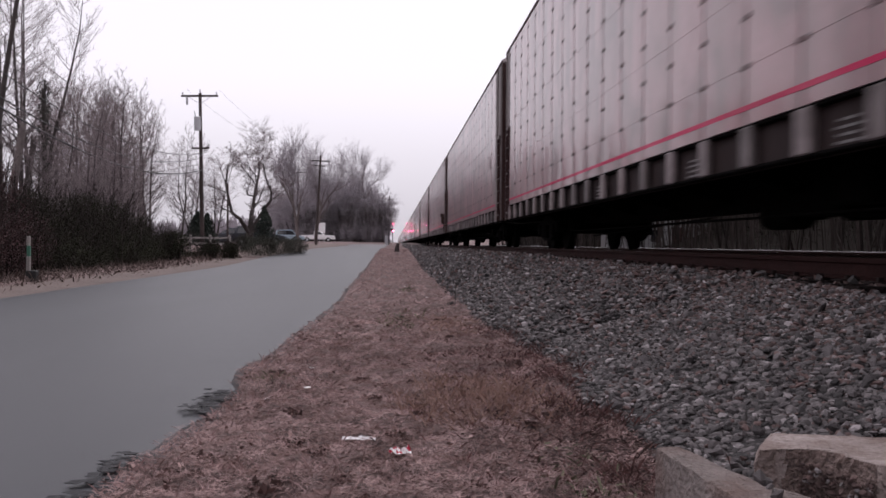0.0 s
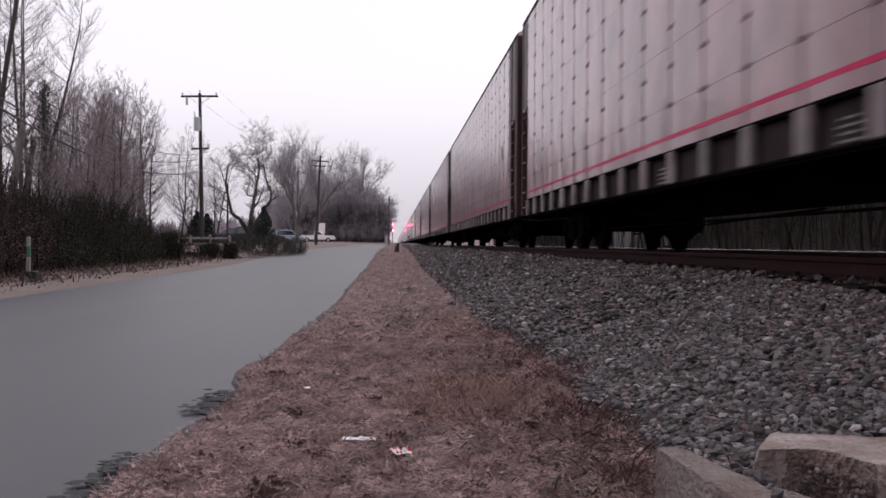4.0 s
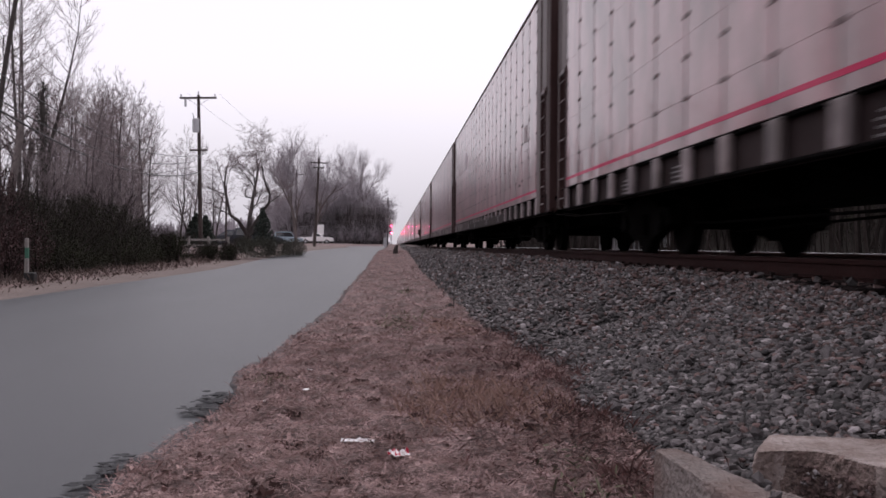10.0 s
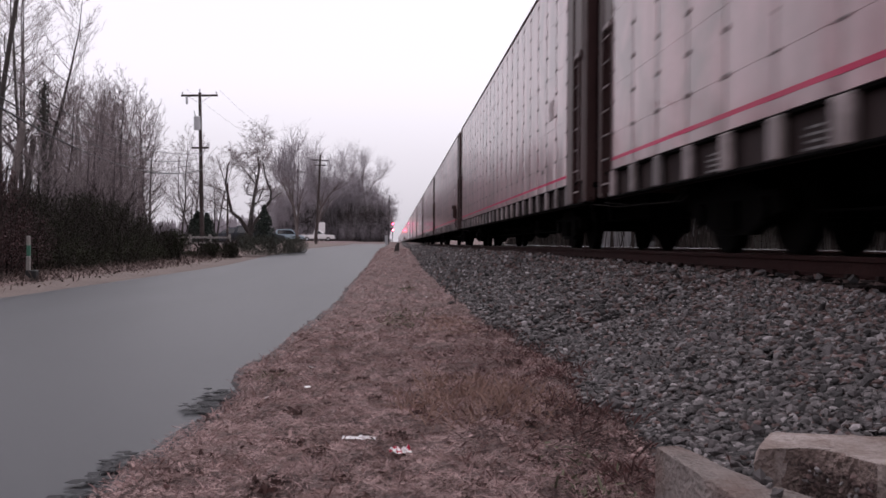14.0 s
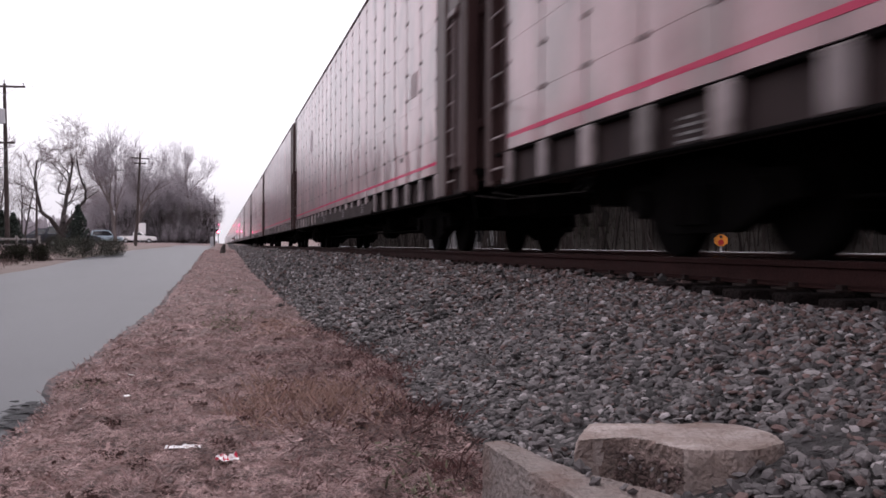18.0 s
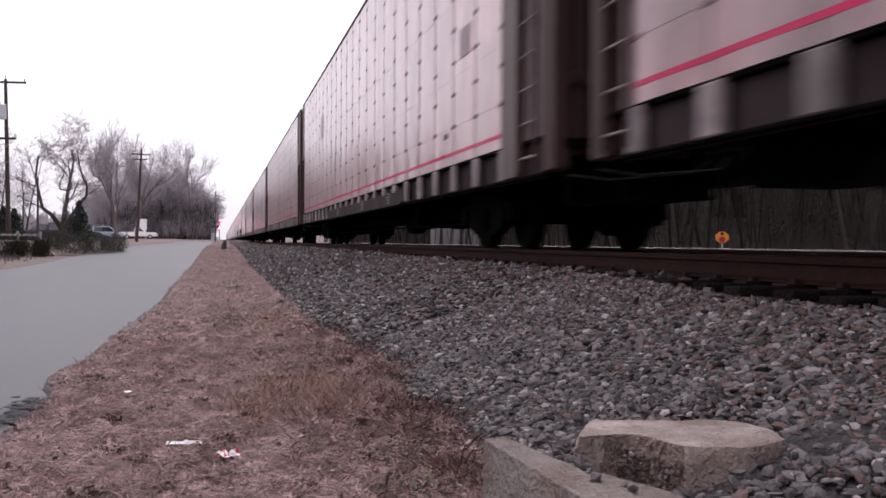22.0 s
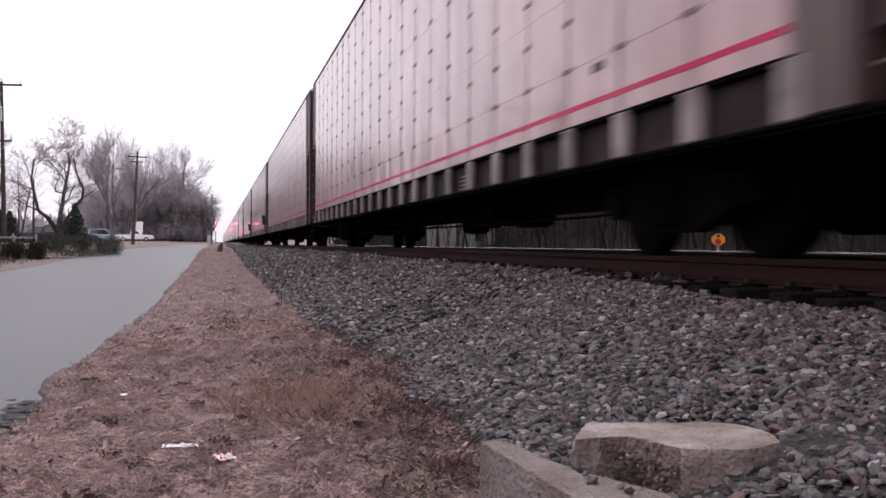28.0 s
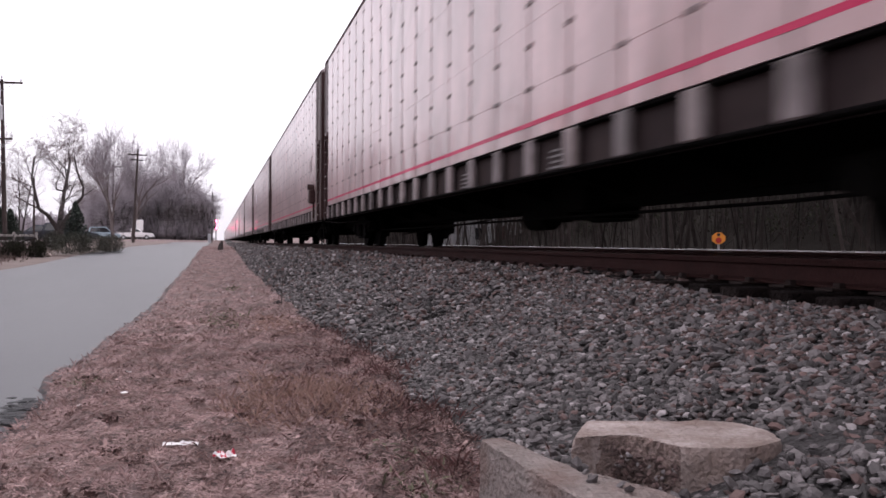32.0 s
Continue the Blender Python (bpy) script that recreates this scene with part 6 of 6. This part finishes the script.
ICO_F = np.array([(i, j, k) for i in range(12) for j in range(i + 1, 12) for k in range(j + 1, 12)
                  if all(abs(np.linalg.norm(ICO_V[a] - ICO_V[b]) - 2 / 1.9) < 0.01 for a, b in ((i, j), (j, k), (i, k)))])
for row in ICO_F:
    if np.dot(np.cross(ICO_V[row[1]] - ICO_V[row[0]], ICO_V[row[2]] - ICO_V[row[0]]), ICO_V[row[0]]) < 0:
        row[1], row[2] = row[2], row[1]


def pebble(n, r, size):
    """n angular stones with twenty faces each."""
    v = ICO_V[None] * (1 + r.uniform(-0.30, 0.30, (n, 12, 1))) * np.stack([r.uniform(0.65, 1.1, n), r.uniform(0.5, 0.85, n), r.uniform(0.28, 0.56, n)], -1)[:, None]
    v = v * size[:, None, None]
    ang = r.uniform(0, 2 * math.pi, (n, 3))
    ang[:, :2] = r.normal(0, 0.35, (n, 2))
    c, s = np.cos(ang), np.sin(ang)
    x, y, z = v[..., 0], v[..., 1], v[..., 2]
    y, z = y * c[:, 0:1] - z * s[:, 0:1], y * s[:, 0:1] + z * c[:, 0:1]
    x, z = x * c[:, 1:2] + z * s[:, 1:2], -x * s[:, 1:2] + z * c[:, 1:2]
    x, y = x * c[:, 2:3] - y * s[:, 2:3], x * s[:, 2:3] + y * c[:, 2:3]
    return np.stack([x, y, z], -1)


def stones(name, label, count, xr, yr, sizes, m, seed, lift=0.3, keep=None):
    r = np.random.RandomState(seed)
    x = r.uniform(*xr, count)
    y = r.uniform(*yr, count)
    if keep is not None:
        ok = keep(x, y, r)
        x, y = x[ok], y[ok]
    n = len(x)
    z = np.array([bed_z(a, b) for a, b in zip(x, y)])
    size = r.uniform(*sizes, n) * np.where(r.uniform(size=n) < 0.12, 1.35, 1.0)
    near = yr[1] < 20
    tri, k = (ICO_F, 12) if near else (BOX, 8)
    v = (pebble if near else chunk)(n, r, size) + np.stack([x, y, z + size * lift * r.uniform(-0.5, 1.6, n)], -1)[:, None]
    f = (tri[None] + (np.arange(n) * k)[:, None, None]).reshape(-1, tri.shape[1])
    pick = r.uniform(size=n)
    slots = np.repeat(np.where(pick < 0.12 + 0.38 * np.clip((x - 1.7) / 1.5, 0, 1) ** 1.5, 1, np.where(pick > 0.91, 2, 0)), len(tri))
    ob = new(name, fast_mesh(name, v.reshape(-1, 3), f, M[m], M["stone_brown"], M["stone_light"], slots=slots))
    return tagged(ob, label, "ballast", kind="stuff")


toe = lambda x, y, r: x > np.array([toe_line(b) for b in y]) + r.normal(0, 0.14, len(x))
stones("ballast_stones", "loose grey crushed-stone ballast beside the track", 25000, (0.75, 3.36), (1.6, 8), (0.017, 0.034), "stone", 1, keep=toe)
stones("ballast_stones", "loose grey crushed-stone ballast beside the track", 20000, (0.75, 3.36), (8, 18), (0.020, 0.042), "stone", 2, 0.75, keep=toe)
stones("ballast_stones", "loose grey crushed-stone ballast beside the track", 15000, (0.7, 3.40), (18, 45), (0.028, 0.055), "stone", 3, 0.8, keep=toe)
stones("ballast_stones", "loose grey crushed-stone ballast between the rails", 7000, (3.40, 12.0), (0, 40), (0.03, 0.05), "stone", 4)
stones("ballast_stones", "distant grey crushed-stone ballast", 6000, (0.7, 3.42), (45, 110), (0.05, 0.08), "stone", 5, keep=toe)

loose = thing("loose_stones", "larger loose ballast stones lying on top of the bed", "ballast")
rs = np.random.RandomState(9)
shapes = []
for i in range(8):
    shapes.append(fast_mesh("stone", pebble(1, rs, np.array([1.0]))[0], ICO_F, M["stone_piece"]))
for i in range(260):
    x, y = rs.uniform(1.0, 3.2), 1.9 + 5.0 * rs.uniform() ** 1.5
    s = rs.uniform(0.026, 0.046)
    part("stone", shapes[i % 8], loose, at=pose(x, y, bed_z(x, y) + s * 0.7, rs.uniform(-30, 30), rs.uniform(-30, 30), rs.uniform(0, 360)) @ Matrix.Diagonal((s, s, s, 1)))


# the slab's broken front shows its gravel
sp, sq = Vector((1.375, 2.925, 0)), Vector((1.52, 2.72, 0))
grit = []
for i in range(150):
    u, z = rs.uniform() ** 1.3, 0.10 + 0.19 * rs.uniform()
    p = sp.lerp(sq, u) + Vector((rs.normal(0, 0.006), rs.normal(0, 0.006), z - 0.04 * u * (z > 0.24)))
    grit.append(pebble(1, rs, np.array([rs.uniform(0.006, 0.017)]))[0] * np.array([1, 1, 1.3]) + np.array(p))
fg = (ICO_F[None] + (np.arange(150) * 12)[:, None, None]).reshape(-1, 3)
tagged(part("gravel", fast_mesh("gravel", np.concatenate(grit), fg, M["stone_brown"], M["stone_light"], slots=np.repeat(np.where(rs.uniform(size=150) < 0.25, 1, 0), 20)), SLAB, "brown gravel in broken concrete"), kind="stuff")
# stones heaped against the slab and the block
for i in range(50):
    x, y = (rs.uniform(0.98, 1.16), rs.uniform(2.15, 2.6)) if i > 38 else (rs.uniform(1.50, 2.05), rs.uniform(2.38, 2.66)) if i < 26 else (rs.uniform(1.02, 1.26), rs.uniform(2.50, 2.90))
    s = rs.uniform(0.020, 0.036)
    part("stone", shapes[i % 8], loose, at=pose(x, y, (0.345 - 0.10 * (x - 1.0) if i > 38 and x < 1.22 - 0.45 * (y - 2.1) else bed_z(x, y)) + s * rs.uniform(0.5, 1.4) * (0.4 if i > 38 else 1), rs.uniform(-40, 40), rs.uniform(-40, 40), rs.uniform(0, 360)) @ Matrix.Diagonal((s, s, s, 1)))


# ---- dead grass and leaves on the verge ----
def blades(name, label, count, xr, yr, length, up, m, seed, width=0.004, keep=None, near=1.0):
    r = np.random.RandomState(seed)
    x = r.uniform(*xr, count)
    y = yr[0] + (yr[1] - yr[0]) * r.uniform(size=count) ** near
    if keep is not None:
        ok = keep(x, y, r)
        x, y = x[ok], y[ok]
    n = len(x)
    z = np.array([max(ground_z(a, b), bed_z(a, b) if a > 0.7 else -9, rise(b) + 0.012 if -1.5 < a < edge_line(b) + 0.08 else -9) for a, b in zip(x, y)])
    a = r.uniform(0, 2 * math.pi, n)
    l = r.uniform(0.4, 1.2, n) * length
    h = np.abs(r.normal(0, up, n))
    d = np.stack([np.cos(a), np.sin(a), h], -1)
    w = np.stack([-np.sin(a), np.cos(a), r.uniform(-0.6, 0.6, n)], -1) * (width * r.uniform(0.6, 1.6, n))[:, None]
    p = np.stack([x, y, z + 0.004 + r.uniform(0, 0.02, n)], -1)
    m1 = p + d * l[:, None] * 0.55
    q = p + d * l[:, None] * np.array([1, 1, 0.75])
    v = np.stack([p - w, p + w, m1 + w, m1 - w, q], 1)
    f = np.arange(n * 5).reshape(-1, 5)
    f = f[:, [0, 1, 2, 4, 3]]
    return tagged(new(name, fast_mesh(name, v.reshape(-1, 3), f, M[m])), label, "grass", kind="stuff")


on_verge = lambda x, y, r: (x > np.array([road_edge(b) for b in y]) - 0.07 + np.abs(r.normal(0, 0.06, len(x)))) & (x < np.array([toe_line(b) for b in y]) + r.normal(0, 0.08, len(x)))
blades("dead_grass", "matted dead brown grass on the verge", 190000, (-1.45, 1.3), (1.7, 9), 0.040, 0.26, "grass", 1, 0.0011, on_verge, 1.3)
blades("dead_grass", "matted dead brown grass on the verge", 75000, (-1.4, 1.1), (9, 60), 0.055, 0.3, "grass", 2, 0.0032, on_verge, 1.4)
drift = lambda x, y, r: on_verge(x, y, r) & (np.sin(x * 5.3 + 1.7 * np.sin(y * 2.3)) * np.sin(y * 4.1 + 2 * np.sin(x * 3.1)) + 0.5 * np.sin(x * 13 + y * 7) > 0.35 + r.normal(0, 0.25, len(x)))
blades("dead_leaves", "brown fallen leaves drifted together on the verge", 16000, (-1.3, 1.25), (1.7, 13), 0.030, 0.40, "leaf", 3, 0.0065, drift, 1.5)
blades("dead_leaves", "pale brown fallen leaves on the verge", 2600, (-1.3, 1.25), (1.7, 10), 0.028, 0.5, "leaf_pale", 13, 0.0065, on_verge, 1.7)
patch = lambda cx, cy, sx, sy: (lambda x, y, r: ((x - cx) / sx) ** 2 + ((y - cy) / sy) ** 2 < r.uniform(0.1, 1.0, len(x)))
blades("rusty_grass", "tuft of taller rust-coloured dead grass", 9000, (-0.1, 1.1), (4.2, 6.6), 0.065, 1.0, "rust_grass", 4, 0.0013, patch(0.5, 5.3, 0.55, 1.1))
blades("rusty_grass", "tuft of taller rust-coloured dead grass", 1500, (0.3, 1.0), (8.5, 12), 0.09, 0.4, "rust_grass", 5, 0.004, patch(0.62, 10.2, 0.35, 1.6))
blades("rusty_grass", "tuft of dark dead weeds at the ballast's foot", 1800, (0.4, 1.2), (3.4, 5.2), 0.08, 0.4, "leaf", 6, 0.003, patch(1.0, 4.3, 0.3, 0.8))
blades("green_grass", "patch of short green grass on the verge", 900, (-0.3, 0.5), (9.5, 13), 0.08, 0.5, "green", 7, 0.006, patch(0.08, 11, 0.3, 1.4))
blades("green_grass", "patch of short green grass on the verge", 500, (-1.1, -0.65), (6, 7), 0.05, 0.5, "green", 8, 0.004, patch(-0.88, 6.5, 0.15, 0.4))
blades("green_grass", "patch of short green grass on the verge", 300, (0.05, 0.5), (15, 20), 0.10, 0.6, "green", 9, 0.008, patch(0.25, 17.5, 0.15, 1.4))
blades("green_grass", "patch of short green grass on the verge", 380, (0.55, 1.0), (2.9, 4.2), 0.06, 0.5, "green", 10, 0.004, patch(0.78, 3.5, 0.2, 0.6))
foot = lambda x, y, r: on_verge(x, y, r) & (x > 0.35 + 0.25 * np.sin(y * 2.1) + r.normal(0, 0.2, len(x)))
blades("dead_leaves", "dark red-brown weeds and leaves at the ballast's foot", 9000, (0.1, 1.4), (2.0, 8.0), 0.045, 0.55, "weed_red", 14, 0.0032, foot, 1.2)
clumps = lambda x, y, r: (np.abs(x - np.array([toe_line(b) for b in y]) + 0.05) < 0.20 + r.normal(0, 0.05, len(x))) & (np.sin(y * 4.3) + np.sin(y * 9.7 + x * 5) > 0.5 + r.normal(0, 0.3, len(x)))
blades("weed_clumps", "clumps of dark red dead weeds at the ballast's foot", 16000, (0.6, 1.6), (3.2, 9.5), 0.055, 0.9, "weed_red", 15, 0.0022, clumps, 1.2)
tufts = lambda x, y, r: on_verge(x, y, r) & (np.sin(x * 9 + 2 * np.sin(y * 3)) * np.sin(y * 6.5 + 3 * np.sin(x * 4)) > 0.25 + r.normal(0, 0.15, len(x)))
blades("grass_tufts", "low tufts of pale dead grass on the verge", 34000, (-1.3, 1.1), (1.8, 12), 0.045, 0.8, "grass", 12, 0.0016, tufts, 1.4)
left_verge = lambda x, y, r: x < np.array([road_left(b) for b in y]) - 1.25 + r.normal(0, 0.3, len(x))
blades("dead_grass", "dry grass below the thicket", 9000, (-9.6, -6.6), (10, 45), 0.12, 1.0, "dry", 11, 0.012, left_verge)

# ---- weeds, sticks, litter ----
weed = thing("weed_stalk", "dry upright weed stalk at the ballast's foot", "weed", (0.90, 13.2, 0.08))
part("stalk", Geo().tube((0, 0, -0.03), (0.01, 0, 0.36), 0.008, 0.005, 6).tube((0.01, 0, 0.28), (0.10, 0, 0.52), 0.006, 0.003, 5).mesh("stalk", M["bark_dark"]), weed)
part("clump", Geo().tube((-0.1, 0, 0), (-0.02, 0, 0.05), 0.05, 0.03, 7).mesh("clump", M["bark_dark"]), weed)
r = random.Random(21)
spots = [(r.uniform(-1.0, 0.85), 2.5 + 9 * r.random() ** 1.6, r.uniform(0.02, 0.055)) for _ in range(95)]
for x, y, s in ((-0.88, 6.75, 0.07), (-0.22, 6.35, 0.07), (-0.57, 5.0, 0.06), (-0.5, 3.55, 0.09), (0.02, 4.35, 0.07), (0.95, 7.0, 0.08), *spots):
    tuft = thing("leaf_clump", "small clump of dark dead leaves", "leaves", plant(x, y), "clumps on the verge")
    v, f = leaf_cloud(r, [(0, 0, s * 0.3, s, s, s * 0.35)], 60, s * 0.28)
    part("leaves", fast_mesh("leaves", v, f, M["leaf"]), tuft)


def crumple(name, label, w, d, h, at, turn, m, seed, m2=None):
    r = random.Random(seed)
    nx, ny = 12, 8
    t = thing(name, label, "litter", at, "litter on the verge", turn=turn)
    v = []
    for j in range(ny + 1):
        for i in range(nx + 1):
            u, s = i / nx - 0.5, j / ny - 0.5
            edge = 1 - 0.35 * abs(noise.noise((u * 4 + seed, s * 4, 0)))
            v.append((u * w * edge, s * d * edge * (0.55 + 0.9 * noise.noise((u * 5 + 3, 0, seed))) + 0.02 * noise.noise((u * 3, 5, seed)), h * (0.5 + 0.9 * noise.noise((u * 6, s * 6, seed))) * (1 - 2 * abs(s) * 0.6)))
    f = [(j * (nx + 1) + i, j * (nx + 1) + i + 1, (j + 1) * (nx + 1) + i + 1, (j + 1) * (nx + 1) + i) for j in range(ny) for i in range(nx)]
    slots = [1 if m2 and noise.noise((i % nx * 0.5, i // nx * 0.5, seed)) > 0.02 else 0 for i in range(len(f))]
    part("sheet", fast_mesh("sheet", np.array(v), np.array(f), M[m], M[m2 or m], slots=slots), t)


crumple("paper_litter", "crumpled white paper scrap lying in dead grass", 0.165, 0.075, 0.025, (-0.165, 4.27, ground_z(-0.165, 4.27) + 0.03), -4, "paper", 3)
crumple("wrapper_litter", "crumpled red and white wrapper lying in dead grass", 0.10, 0.11, 0.045, (0.03, 4.06, ground_z(0.03, 4.06) + 0.03), 20, "paper", 7, "red_litter")
for i in range(9):
    x, y = (r.uniform(-0.9, 0.7), r.uniform(5, 24))
    g = Geo().box(-0.02, 0.02, -0.014, 0.014, 0, 0.006, 0.002)
    ob = tagged(new("paper_scrap", g.mesh("paper_scrap", M["paper"])), "tiny pale paper scrap on the verge", "litter", "litter on the verge")
    ob.matrix_basis = pose(*plant(x, y, 0.025), r.uniform(-20, 20), r.uniform(-20, 20), r.uniform(0, 360))

# ---- broken lip of the asphalt ----
lip = thing("broken_asphalt", "dark crumbled asphalt pieces along the road's edge", "asphalt")
rs = np.random.RandomState(14)
for i in range(140):
    y = (5.5 + rs.uniform(-0.4, 0.4)) if i < 85 else (3.75 + rs.uniform(-0.4, 0.4))
    x = road_edge(y) - 0.04 - (0.19 if i < 85 else 0.12) * rs.uniform() ** 1.6
    s = rs.uniform(0.012, 0.035)
    g = chunk(1, rs, np.array([s]), 0.4)[0] * np.array([1.5, 1.3, 0.16])
    part("asphalt_piece", fast_mesh("asphalt_piece", g, BOX, M["asphalt_edge"]), lip, at=pose(x, y, rise(y) + 0.022 + 0.10 * min(0.3, road_edge(y) - x)))

motions()
